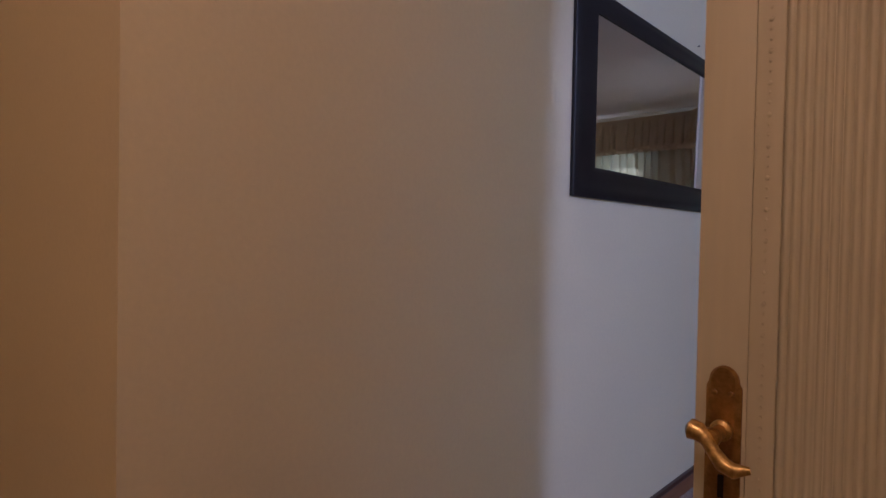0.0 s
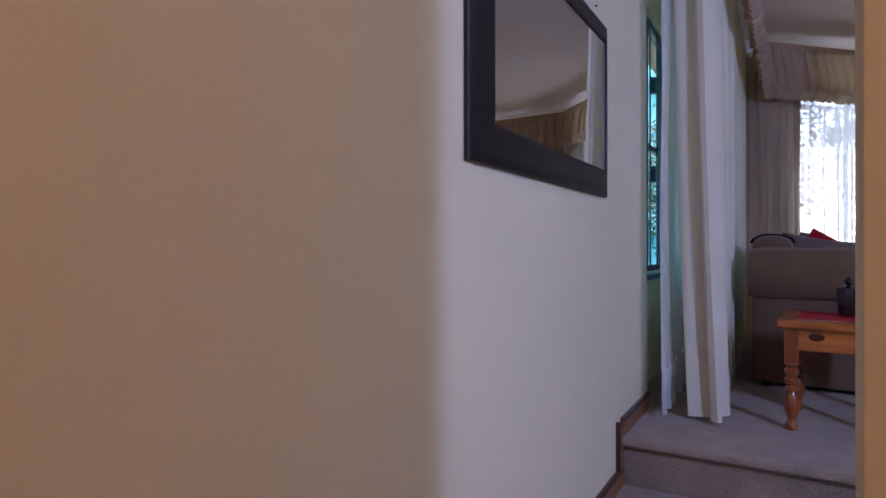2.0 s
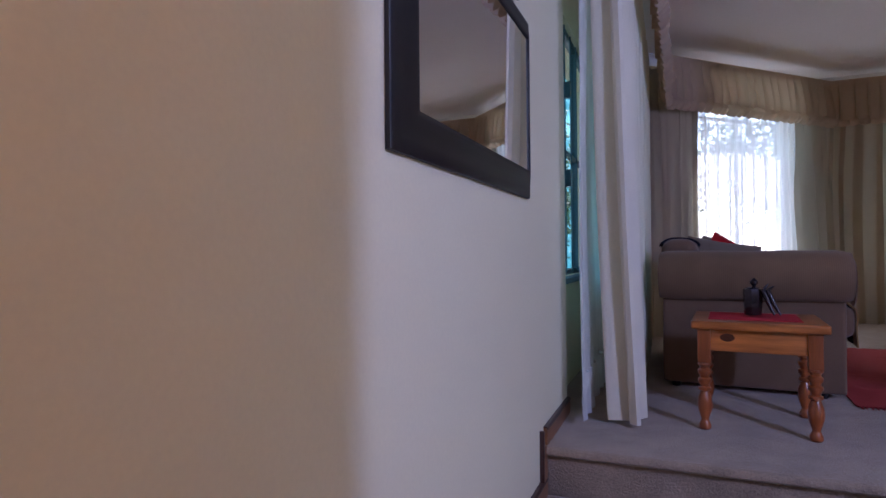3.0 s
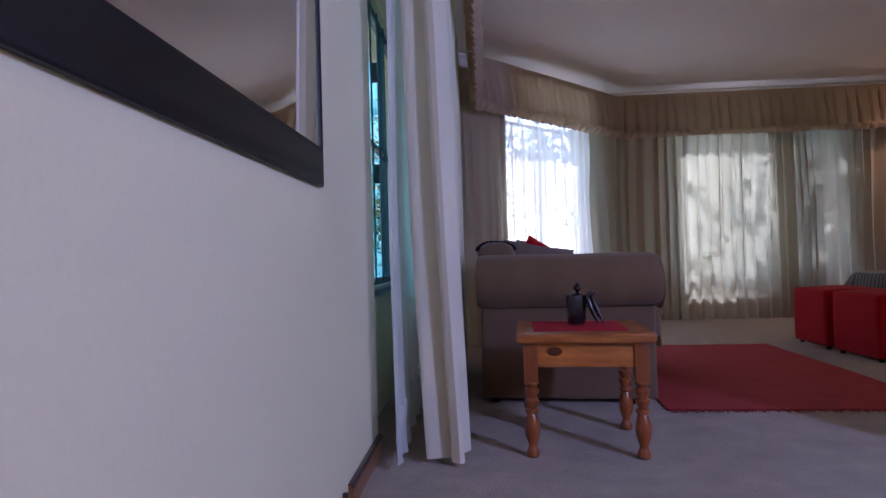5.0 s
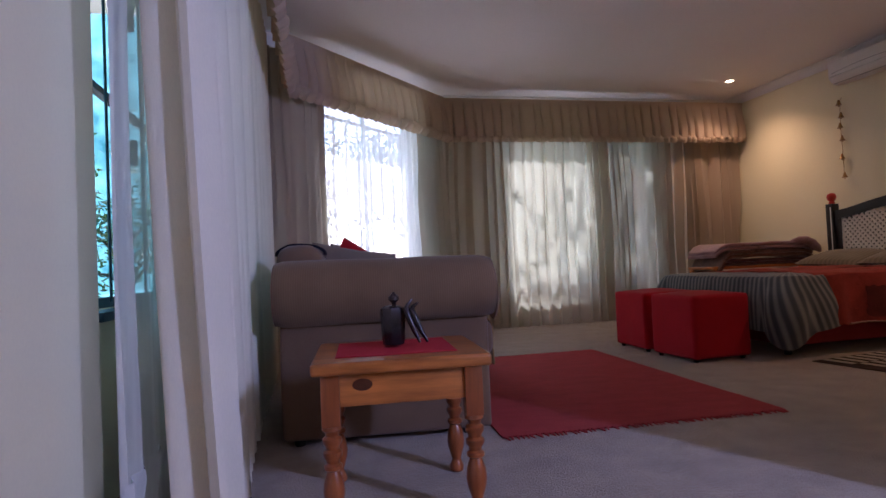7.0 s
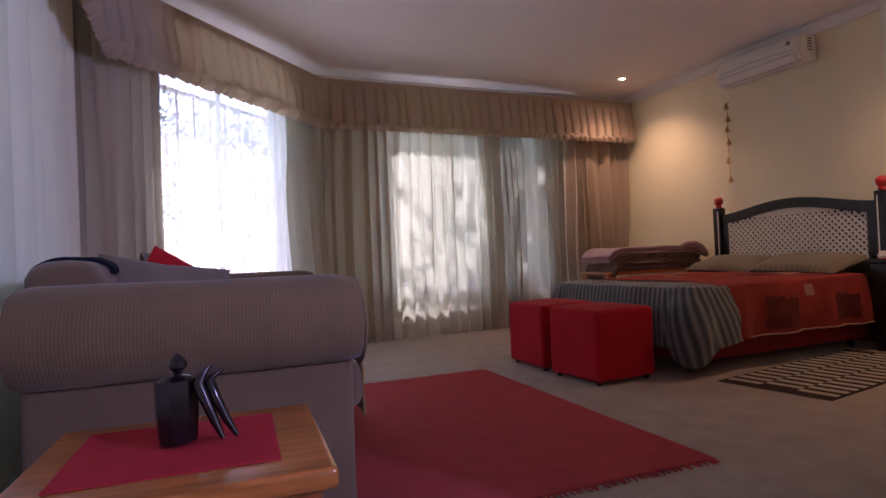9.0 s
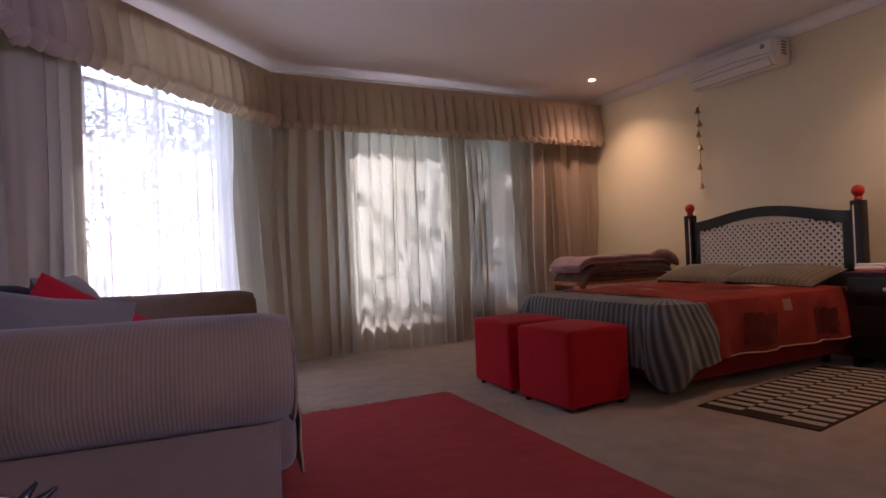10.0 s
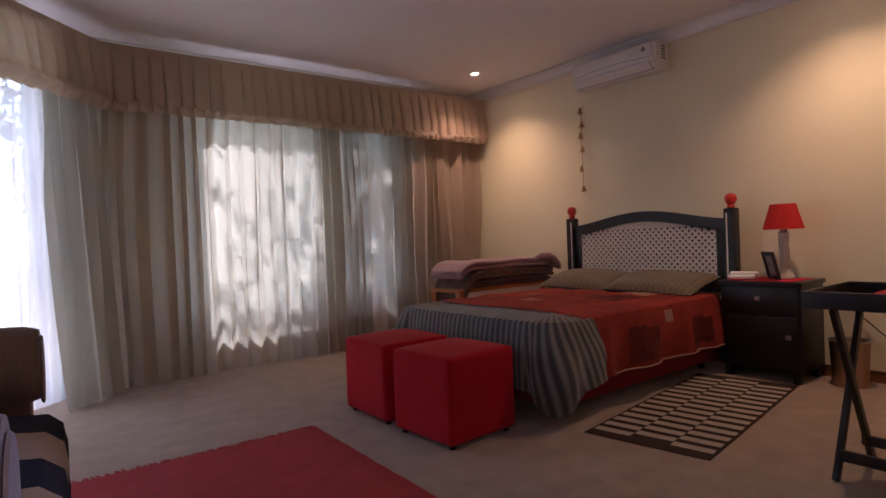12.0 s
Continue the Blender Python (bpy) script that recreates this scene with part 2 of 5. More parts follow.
def sheer_material(name, opacity, color):
    m, nt, b = shader(name)
    L = nt.links.new
    tr = nt.nodes.new("ShaderNodeBsdfTransparent")
    tl = nt.nodes.new("ShaderNodeBsdfTranslucent")
    df = nt.nodes.new("ShaderNodeBsdfDiffuse")
    tl.inputs["Color"].default_value = df.inputs["Color"].default_value = (*color, 1)
    m1, m2 = nt.nodes.new("ShaderNodeMixShader"), nt.nodes.new("ShaderNodeMixShader")
    m1.inputs[0].default_value = 0.35
    L(tl.outputs[0], m1.inputs[1])
    L(df.outputs[0], m1.inputs[2])
    tc = nt.nodes.new("ShaderNodeTexCoord")
    nz = node(nt, "ShaderNodeTexNoise", Scale=5.0, Detail=3.0)
    mp = node(nt, "ShaderNodeMapping")
    mp.inputs["Scale"].default_value = (4, 4, 0.3)
    L(tc.outputs["Object"], mp.inputs["Vector"])
    L(mp.outputs[0], nz.inputs["Vector"])
    mr = node(nt, "ShaderNodeMapRange")
    mr.inputs["From Min"].default_value, mr.inputs["From Max"].default_value = 0.3, 0.7
    mr.inputs["To Min"].default_value, mr.inputs["To Max"].default_value = opacity - 0.1, opacity + 0.1
    L(nz.outputs["Fac"], mr.inputs["Value"])
    L(mr.outputs[0], m2.inputs[0])
    L(tr.outputs[0], m2.inputs[1])
    L(m1.outputs[0], m2.inputs[2])
    L(m2.outputs[0], nt.nodes["Material Output"].inputs["Surface"])
    return m


PAVING = surface("pale_concrete", (0.55, 0.53, 0.49), 0.85, var=0.12, scale=2, fine=60, bump=0.3)
# mottled cyan emission: the garden's brightness put into a self-lit surface
GARDENGLOW, _nt, _b = shader("glowing_garden_panel")
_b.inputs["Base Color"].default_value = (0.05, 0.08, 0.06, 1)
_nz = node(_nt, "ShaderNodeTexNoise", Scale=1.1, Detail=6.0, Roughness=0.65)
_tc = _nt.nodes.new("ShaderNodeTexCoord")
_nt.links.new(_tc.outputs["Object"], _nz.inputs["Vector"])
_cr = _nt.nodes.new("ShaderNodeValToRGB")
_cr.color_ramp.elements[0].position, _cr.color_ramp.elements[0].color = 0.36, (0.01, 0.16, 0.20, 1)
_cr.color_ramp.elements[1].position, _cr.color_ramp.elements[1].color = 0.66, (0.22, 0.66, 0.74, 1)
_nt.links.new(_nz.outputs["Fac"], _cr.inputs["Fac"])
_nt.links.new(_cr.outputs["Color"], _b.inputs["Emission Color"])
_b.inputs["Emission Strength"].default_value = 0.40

SHEER = sheer_material("white_voile", 0.70, (0.92, 0.93, 0.95))

# ---- mesh helpers ----


def finish(name, bm, mat, smooth=True, angle=40):
    me = bpy.data.meshes.new(name)
    bmesh.ops.recalc_face_normals(bm, faces=bm.faces)
    if smooth:
        for f in bm.faces:
            f.smooth = True
        lim = radians(angle)
        for e in bm.edges:
            if len(e.link_faces) == 2 and e.calc_face_angle(0) > lim:
                e.smooth = False
    bm.to_mesh(me)
    bm.free()
    for mm in (mat if isinstance(mat, (list, tuple)) else [mat]):
        me.materials.append(mm)
    return me


def thing(name, label, category, m=None, group="", kind="", bm=None, mat=None, smooth=True):
    """A top-level thing: an Empty that parents its parts, or one mesh."""
    ob = new(name, finish(name, bm, mat, smooth) if bm else None)
    ob.matrix_world = m or Matrix()
    return tagged(ob, label, category, group, kind)


def part(name, bm, material, parent, label="", m=None, smooth=True):
    ob = new(name, finish(name, bm, material, smooth))
    ob.parent = parent
    if m:
        ob.matrix_basis = m
    return tagged(ob, label)


def box(bm, lo, hi, bevel=0.0, seg=2, m=None, mat=0):
    """A bevelled box between two corners."""
    t = bmesh.new()
    bmesh.ops.create_cube(t, size=1)
    lo, hi = Vector(lo), Vector(hi)
    for v in t.verts:
        v.co = Vector([(lo[i] + hi[i]) / 2 + v.co[i] * (hi[i] - lo[i]) for i in range(3)])
    if bevel:
        bmesh.ops.bevel(t, geom=t.edges[:], offset=bevel, segments=seg, affect="EDGES", profile=0.6)
    join(bm, t, m, mat)
    return bm


def join(bm, t, m=None, mat=0):
    vs = [bm.verts.new((m @ v.co) if m else v.co) for v in t.verts]
    t.verts.index_update()
    for f in t.faces:
        try:
            nf = bm.faces.new([vs[v.index] for v in f.verts])
            nf.material_index = mat if mat else f.material_index
        except ValueError:
            pass
    t.free()
    return bm


def lathe(bm, profile, seg=24, m=None, mat=0, cap=True):
    """A turned solid from (radius, height) pairs."""
    t = bmesh.new()
    rings = []
    for r, z in profile:
        rings.append([t.verts.new((r * math.cos(2 * math.pi * i / seg), r * math.sin(2 * math.pi * i / seg), z)) for i in range(seg)])
    for a, b in zip(rings, rings[1:]):
        for i in range(seg):
            j = (i + 1) % seg
            t.faces.new((a[i], a[j], b[j], b[i]))
    if cap:
        t.faces.new(list(reversed(rings[0])))
        t.faces.new(rings[-1])
    return join(bm, t, m, mat)


def tube(bm, pts, radius, seg=10, m=None, mat=0):
    """A round bar swept along points; radius may be a list."""
    t = bmesh.new()
    pts = [Vector(p) for p in pts]
    rad = radius if isinstance(radius, (list, tuple)) else [radius] * len(pts)
    rings, up = [], None
    for i, p in enumerate(pts):
        d = (pts[min(i + 1, len(pts) - 1)] - pts[max(i - 1, 0)]).normalized()
        if up is None:
            up = d.orthogonal().normalized()
        up = (up - d * up.dot(d)).normalized()
        s = d.cross(up)
        rings.append([t.verts.new(p + rad[i] * (math.cos(2 * math.pi * k / seg) * up + math.sin(2 * math.pi * k / seg) * s)) for k in range(seg)])
    for a, b in zip(rings, rings[1:]):
        for k in range(seg):
            j = (k + 1) % seg
            t.faces.new((a[k], a[j], b[j], b[k]))
    t.faces.new(list(reversed(rings[0])))
    t.faces.new(rings[-1])
    return join(bm, t, m, mat)


def extrude_profile(bm, outline, a, b, m=None, mat=0):
    """A straight moulding: the 2D outline (u, v) swept from a to b; u points to the left of the run, v up."""
    t = bmesh.new()
    a, b = Vector(a), Vector(b)
    d = (b - a).normalized()
    left = Vector((-d.y, d.x, 0))
    ra = [t.verts.new(a + left * u + Vector((0, 0, v))) for u, v in outline]
    rb = [t.verts.new(b + left * u + Vector((0, 0, v))) for u, v in outline]
    n = len(outline)
    for i in range(n):
        j = (i + 1) % n
        t.faces.new((ra[i], ra[j], rb[j], rb[i]))
    t.faces.new(list(reversed(ra)))
    t.faces.new(rb)
    return join(bm, t, m, mat)


def grid(fn, nu, nv, thick=0.0, uv=None):
    """A surface from fn(u, v) with u, v in 0..1, optionally given thickness along its normals."""
    bm = bmesh.new()
    rows = [[bm.verts.new(fn(i / nu, j / nv)) for i in range(nu + 1)] for j in range(nv + 1)]
    for j in range(nv):
        for i in range(nu):
            bm.faces.new((rows[j][i], rows[j][i + 1], rows[j + 1][i + 1], rows[j + 1][i]))
    if uv:
        lay = bm.loops.layers.uv.new("weave")
        where = {rows[j][i]: uv(i / nu, j / nv) for j in range(nv + 1) for i in range(nu + 1)}
        for f in bm.faces:
            for lp in f.loops:
                lp[lay].uv = where[lp.vert]
    if thick:
        bmesh.ops.recalc_face_normals(bm, faces=bm.faces)
        bmesh.ops.solidify(bm, geom=bm.faces[:], thickness=thick)
    return bm


def wob(x, y, z=0.0, s=1.0):
    return noise.noise(Vector((x * s, y * s, z * s)))


def pillow_mesh(w, h, d, puff=0.5, seed=0.0, n=18):
    """A stuffed cushion: w by h, d thick in the middle, with a pinched edge and dents."""
    bm = bmesh.new()
    sides = []
    for sgn in (1, -1):
        rows = []
        for j in range(n + 1):
            r = []
            for i in range(n + 1):
                u, v = 2 * i / n - 1, 2 * j / n - 1
                e = max(0.0, (1 - abs(u) ** 2.6) * (1 - abs(v) ** 2.6)) ** puff
                pin = 1 - 0.05 * (1 - abs(u)) * (abs(v) ** 6) - 0.05 * (1 - abs(v)) * (abs(u) ** 6)
                r.append(bm.verts.new((u * w / 2 * pin, v * h / 2 * pin, sgn * e * d / 2 * (1 + 0.18 * wob(u * 1.6 + seed, v * 1.6, sgn)))))
            rows.append(r)
        for j in range(n):
            for i in range(n):
                q = (rows[j][i], rows[j][i + 1], rows[j + 1][i + 1], rows[j + 1][i])
                bm.faces.new(q if sgn > 0 else q[::-1])
        sides.append(rows)
    bmesh.ops.remove_doubles(bm, verts=bm.verts[:], dist=1e-5)
    return bm

# ---- the structure ----
DX, CY, CEILZ, LZ = 5.78, 7.92, 2.66, -0.198


def slab(name, pts, z0, z1, mat, label, category):
    bm = bmesh.new()
    lo = [bm.verts.new((x, y, z0)) for x, y in pts]
    hi = [bm.verts.new((x, y, z1)) for x, y in pts]
    n = len(pts)
    bm.faces.new(lo[::-1])
    bm.faces.new(hi)
    for i in range(n):
        bm.faces.new((lo[i], lo[(i + 1) % n], hi[(i + 1) % n], hi[i]))
    return thing(name, label, category, kind="structure", bm=bm, mat=mat, smooth=False)


def wall(name, a, b, thick, z0, z1, label, opening=None, mat=None):
    """A wall whose inner face runs from a to b; it thickens to the left of that run. opening: (s0, s1, z0, z1)."""
    a, b = Vector((*a, 0)), Vector((*b, 0))
    d = (b - a).normalized()
    n = Vector((-d.y, d.x, 0))
    ln = (b - a).length
    m = Matrix(((d.x, n.x, 0, a.x), (d.y, n.y, 0, a.y), (0, 0, 1, 0), (0, 0, 0, 1)))
    bm = bmesh.new()
    if opening:
        s0, s1, w0, w1 = opening
        for lo, hi in (((0, 0, z0), (s0, thick, z1)), ((s1, 0, z0), (ln, thick, z1)), ((s0, 0, z0), (s1, thick, w0)), ((s0, 0, w1), (s1, thick, z1))):
            if hi[2] - lo[2] > 1e-4 and hi[0] - lo[0] > 1e-4:
                box(bm, lo, hi, m=m)
        bmesh.ops.remove_doubles(bm, verts=bm.verts[:], dist=1e-4)
    else:
        box(bm, (0, 0, z0), (ln, thick, z1), m=m)
    thing(name, label, "wall", kind="structure", bm=bm, mat=mat or PAINT, smooth=False)
    return m


bm = bmesh.new()
box(bm, (-0.1, 2.78, -0.5), (DX, 5.96, 0), 0.0)
thing("floor_bedroom", "beige cut-pile carpet on the raised bedroom floor", "floor", kind="structure", bm=bm, mat=CARPET, smooth=False)
slab("floor_bay", [(-0.1, 5.96), (DX, 5.96), (DX, CY), (1.86, CY)], -0.5, 0.0, CARPET, "beige cut-pile carpet in the window bay", "floor")
slab("floor_landing", [(-1.3, -2.0), (4.0, -2.0), (4.0, 2.75), (-1.3, 2.75)], -0.6, LZ, CARPET, "beige cut-pile carpet on the lower landing", "floor")
# the carpeted step with its rounded nosing
bm = bmesh.new()
_prof = [(0.03, -0.30)] + [(0.0 + 0.002 * wob(k, 3), LZ + 0.03 * k) for k in range(0, 6)]
_prof += [(-0.018 + 0.022 * math.cos(a) - 0.004, -0.0205 + 0.0215 * math.sin(a)) for a in [radians(x) for x in (200, 180, 150, 120, 95)]] + [(0.05, 0.002), (0.05, -0.30)]
extrude_profile(bm, [(-u, v) for u, v in _prof], (2.598, 2.765, 0), (0.012, 2.765, 0), m=Matrix())
thing("step", "carpeted step with a rounded nosing up to the bedroom", "step", kind="structure", bm=bm, mat=CARPET)
slab("ceiling", [(-1.5, -2.2), (6.0, -2.2), (6.0, 8.14), (1.77, 8.14), (-0.32, 6.05), (-1.5, 6.05)], CEILZ, CEILZ + 0.14, CEIL, "off-white painted ceiling", "ceiling")

# walls: each inner face runs so that the thickness lies outside
wall("wall_west", (0, 0.19), (0, 3.27), 0.32, -0.6, CEILZ, "cream painted wall beside the step")
M_SIDE = wall("wall_west_window", (-0.10, 3.27), (-0.10, 5.96), 0.22, -0.5, CEILZ, "cream painted wall with the side window", (0.16, 2.25, 0.64, 2.18))
M_BAY = wall("wall_bay", (-0.10, 5.96), (1.86, CY), 0.2, -0.5, CEILZ, "angled bay wall with a glazed garden door", (1.08, 2.52, 0.02, 2.42))
M_NORTH = wall("wall_north", (1.86, CY), (DX, CY), 0.2, -0.5, CEILZ, "wall with a wide window behind curtains", (0.85, 2.90, 0.50, 2.40))
wall("wall_east", (DX, CY + 0.2), (DX, 2.93), 0.2, -0.5, CEILZ, "cream painted wall behind the bed")
wall("wall_south", (DX, 3.08), (2.52, 3.08), 0.2, -0.6, CEILZ, "short cream wall ending beside the step")
# added out of view: shifts the shadow edge of the landing light westwards
bm = bmesh.new()
box(bm, (2.42, 2.56, -0.6), (2.80, 2.928, CEILZ))
thing("wall_south_light_block", "unseen cream block added to cut the landing light", "wall", kind="structure", bm=bm, mat=PAINT, smooth=False)
wall("wall_landing_east", (4.0, 2.93), (4.0, -0.3), 0.2, -0.6, CEILZ, "cream painted landing wall")
M_LAND = wall("wall_landing_south", (4.0, -0.3), (1.57, -0.3), 0.2, -0.6, CEILZ, "landing wall with a narrow window", (0.13, 0.47, 1.90, 2.55))
bm = bmesh.new()
box(bm, (1.45, -2.0, -0.6), (1.57, 0.60, CEILZ))
thing("wall_hall_east", "cream hall wall that ends at the door", "wall", kind="structure", bm=bm, mat=PAINT, smooth=False)
# added above the view, keeps the landing's blue light out of the hall
bm = bmesh.new()
box(bm, (0.001, 0.61, 1.86), (1.57, 0.73, CEILZ))
thing("wall_hall_light_stop", "unseen cream wall added over the hall doorway to stop landing light", "wall", kind="structure", bm=bm, mat=PAINT, smooth=False)
wall("wall_hall_south", (1.57, -2.0), (-1.3, -2.0), 0.2, -0.6, CEILZ, "cream hall wall")
wall("wall_hall_west", (-1.3, -2.0), (-1.3, 0.19), 0.2, -0.6, CEILZ, "cream hall wall")
bm = bmesh.new()
box(bm, (-1.5, 0.19, -0.6), (-0.32, 0.40, CEILZ))
thing("wall_hall_north", "cream hall wall meeting the stair wall", "wall", kind="structure", bm=bm, mat=PAINT, smooth=False)

# skirting boards, brown with a dark top edge
SK = [(0, 0), (-0.016, 0), (-0.016, 0.060), (-0.010, 0.070), (0, 0.070)]
SKTOP = [(0, 0.070), (-0.012, 0.070), (-0.018, 0.061), (-0.0185, 0.066), (-0.013, 0.0755), (0, 0.0755)]


def skirting(a, b, z):
    ob = thing("baseboard", "brown varnished wooden skirting board with a dark edge", "baseboard", kind="structure", bm=extrude_profile(bmesh.new(), SK, (*a, z), (*b, z)), mat=OAK, smooth=False)
    part("edge_strip", extrude_profile(bmesh.new(), SKTOP, (*a, z), (*b, z)), OAKDARK, ob, smooth=False)


skirting((0, 0.20), (0, 2.745), LZ)
skirting((0, 2.745), (0, 3.27), 0)
skirting((DX, CY), (DX, 3.08), 0)
skirting((DX, 3.08), (2.52, 3.08), 0)
bm = bmesh.new()
box(bm, (0.0, 2.685, LZ + 0.07), (0.0165, 2.745, 0.0), 0.002)
_b = thing("baseboard", "brown varnished skirting upright beside the step", "baseboard", kind="structure", bm=bm, mat=OAK, smooth=False)
bm = bmesh.new()
box(bm, (0.0, 2.672, LZ + 0.074), (0.018, 2.686, 0.0755), 0.002)
part("edge_strip", bm, OAKDARK, _b)
bm = bmesh.new()
box(bm, (2.504, 2.93, 0.0), (2.5195, 3.096, 0.070), 0.002)
_b = thing("baseboard", "brown varnished skirting round the wall end", "baseboard", kind="structure", bm=bm, mat=OAK, smooth=False)
bm = bmesh.new()
box(bm, (2.501, 2.93, 0.0702), (2.5195, 3.099, 0.0755), 0.001)
part("edge_strip", bm, OAKDARK, _b)

# plaster cornice
CO = [(0, 0), (0, -0.085), (-0.012, -0.085), (-0.016, -0.070), (-0.030, -0.045), (-0.052, -0.024), (-0.072, -0.015), (-0.085, -0.011), (-0.085, 0)]
for _n, _a, _c in (("cornice_east", (DX, CY), (DX, 3.08)), ("cornice_north", (1.86, CY), (DX, CY)), ("cornice_bay", (-0.10, 5.96), (1.86, CY)), ("cornice_south", (DX, 3.08), (2.52, 3.08)), ("cornice_west", (0, 0.2), (0, 3.27))):
    thing(_n, "white coved plaster cornice", "cornice", kind="structure", bm=extrude_profile(bmesh.new(), [(u, v - 0.001) for u, v in CO], (*_a, CEILZ), (*_c, CEILZ)), mat=PLASTER)


# ---- windows ----
def window(name, m, s0, s1, z0, z1, depth, cols, rows, label, bars=0, sill=True, mat=None):
    """A steel-framed window in the opening of a wall's frame m, with panes, bars and sill."""
    mat = mat or WINDOWSTEEL
    w = thing(name, label, "window", m=m, kind="structure")
    fr = bmesh.new()
    f = 0.035
    box(fr, (s0, depth, z0), (s0 + f, depth + 0.045, z1), 0.003)
    box(fr, (s1 - f, depth, z0), (s1, depth + 0.045, z1), 0.003)
    box(fr, (s0 + f, depth, z0), (s1 - f, depth + 0.045, z0 + f), 0.003)
    box(fr, (s0 + f, depth, z1 - f), (s1 - f, depth + 0.045, z1), 0.003)
    part("window_frame", fr, mat, w)
    cw, rh = (s1 - s0 - 2 * f) / cols, (z1 - z0 - 2 * f) / rows
    for i in range(1, cols):
        x = s0 + f + i * cw
        part("mullion", box(bmesh.new(), (x - 0.014, depth + 0.004, z0 + f), (x + 0.014, depth + 0.04, z1 - f), 0.003), mat, w)
    for j in range(1, rows):
        z = z0 + f + j * rh
        part("transom", box(bmesh.new(), (s0 + f, depth + 0.006, z - 0.013), (s1 - f, depth + 0.038, z + 0.013), 0.003), mat, w)
    for i in range(cols):
        for j in range(rows):
            x0, zz = s0 + f + i * cw, z0 + f + j * rh
            p = part("pane", box(bmesh.new(), (x0 + 0.01, depth + 0.020, zz + 0.01), (x0 + cw - 0.01, depth + 0.023, zz + rh - 0.01)), GLASS, w, smooth=False)
            p.visible_shadow = False
    for i in range(bars):
        x = s0 + (i + 0.5) * (s1 - s0) / bars
        part("burglar_bar", tube(bmesh.new(), [(x, depth - 0.012, z0 + 0.02), (x, depth - 0.012, z1 - 0.02)], 0.0055, 8), mat, w)
    if sill:
        part("window_sill", box(bmesh.new(), (s0 - 0.03, -0.07, z0 - 0.03), (s1 + 0.03, depth + 0.01, z0 - 0.001), 0.005), mat, w)
    return w


_side = window("window_1", M_SIDE, 0.16, 2.25, 0.64, 2.18, 0.03, 4, 2, "dark teal steel side window with upright burglar bars", bars=10)
for _k, _z in enumerate((1.18, 1.72)):
    part("latch", box(bmesh.new(), (0.70, -0.012, _z), (0.735, 0.028, _z + 0.10), 0.006), WINDOWSTEEL, _side)
window("window_2", M_NORTH, 0.85, 2.90, 0.50, 2.40, 0.09, 3, 1, "wide steel window behind drawn curtains", bars=0, sill=False)
window("window_3", M_LAND, 0.13, 0.47, 1.90, 2.55, 0.10, 1, 1, "narrow high landing window", bars=0)
window("door_2", M_BAY, 1.08, 2.52, 0.02, 2.42, 0.10, 2, 1, "glazed garden door behind a voile curtain", sill=False, mat=WHITEPLASTIC)

# folding trellis security gate behind the voile
_gate = thing("security_gate", "white folding trellis security gate behind the voile", "gate", m=M_BAY)
part("gate_rail", box(bmesh.new(), (1.10, 0.045, 2.13), (2.50, 0.07, 2.16), 0.003), WHITEPLASTIC, _gate)
part("gate_rail", box(bmesh.new(), (1.10, 0.045, 0.025), (2.50, 0.07, 0.05), 0.003), WHITEPLASTIC, _gate)
_n = 9
for _i in range(_n):
    _x = 1.13 + _i * 1.34 / (_n - 1)
    part("gate_upright", box(bmesh.new(), (_x - 0.008, 0.048, 0.05), (_x + 0.008, 0.064, 2.13), 0.002), WHITEPLASTIC, _gate)
    if _i < _n - 1:
        _w = 1.34 / (_n - 1)
        for _z in (0.78, 0.92, 1.40, 1.54):
            for _s in (0, 1):
                part("gate_link", tube(bmesh.new(), [(_x + 0.008 + _s * (_w - 0.016), 0.044, _z - 0.06), (_x + 0.008 + (1 - _s) * (_w - 0.016), 0.044, _z + 0.06)], 0.006, 6), GREYPLASTIC, _gate)

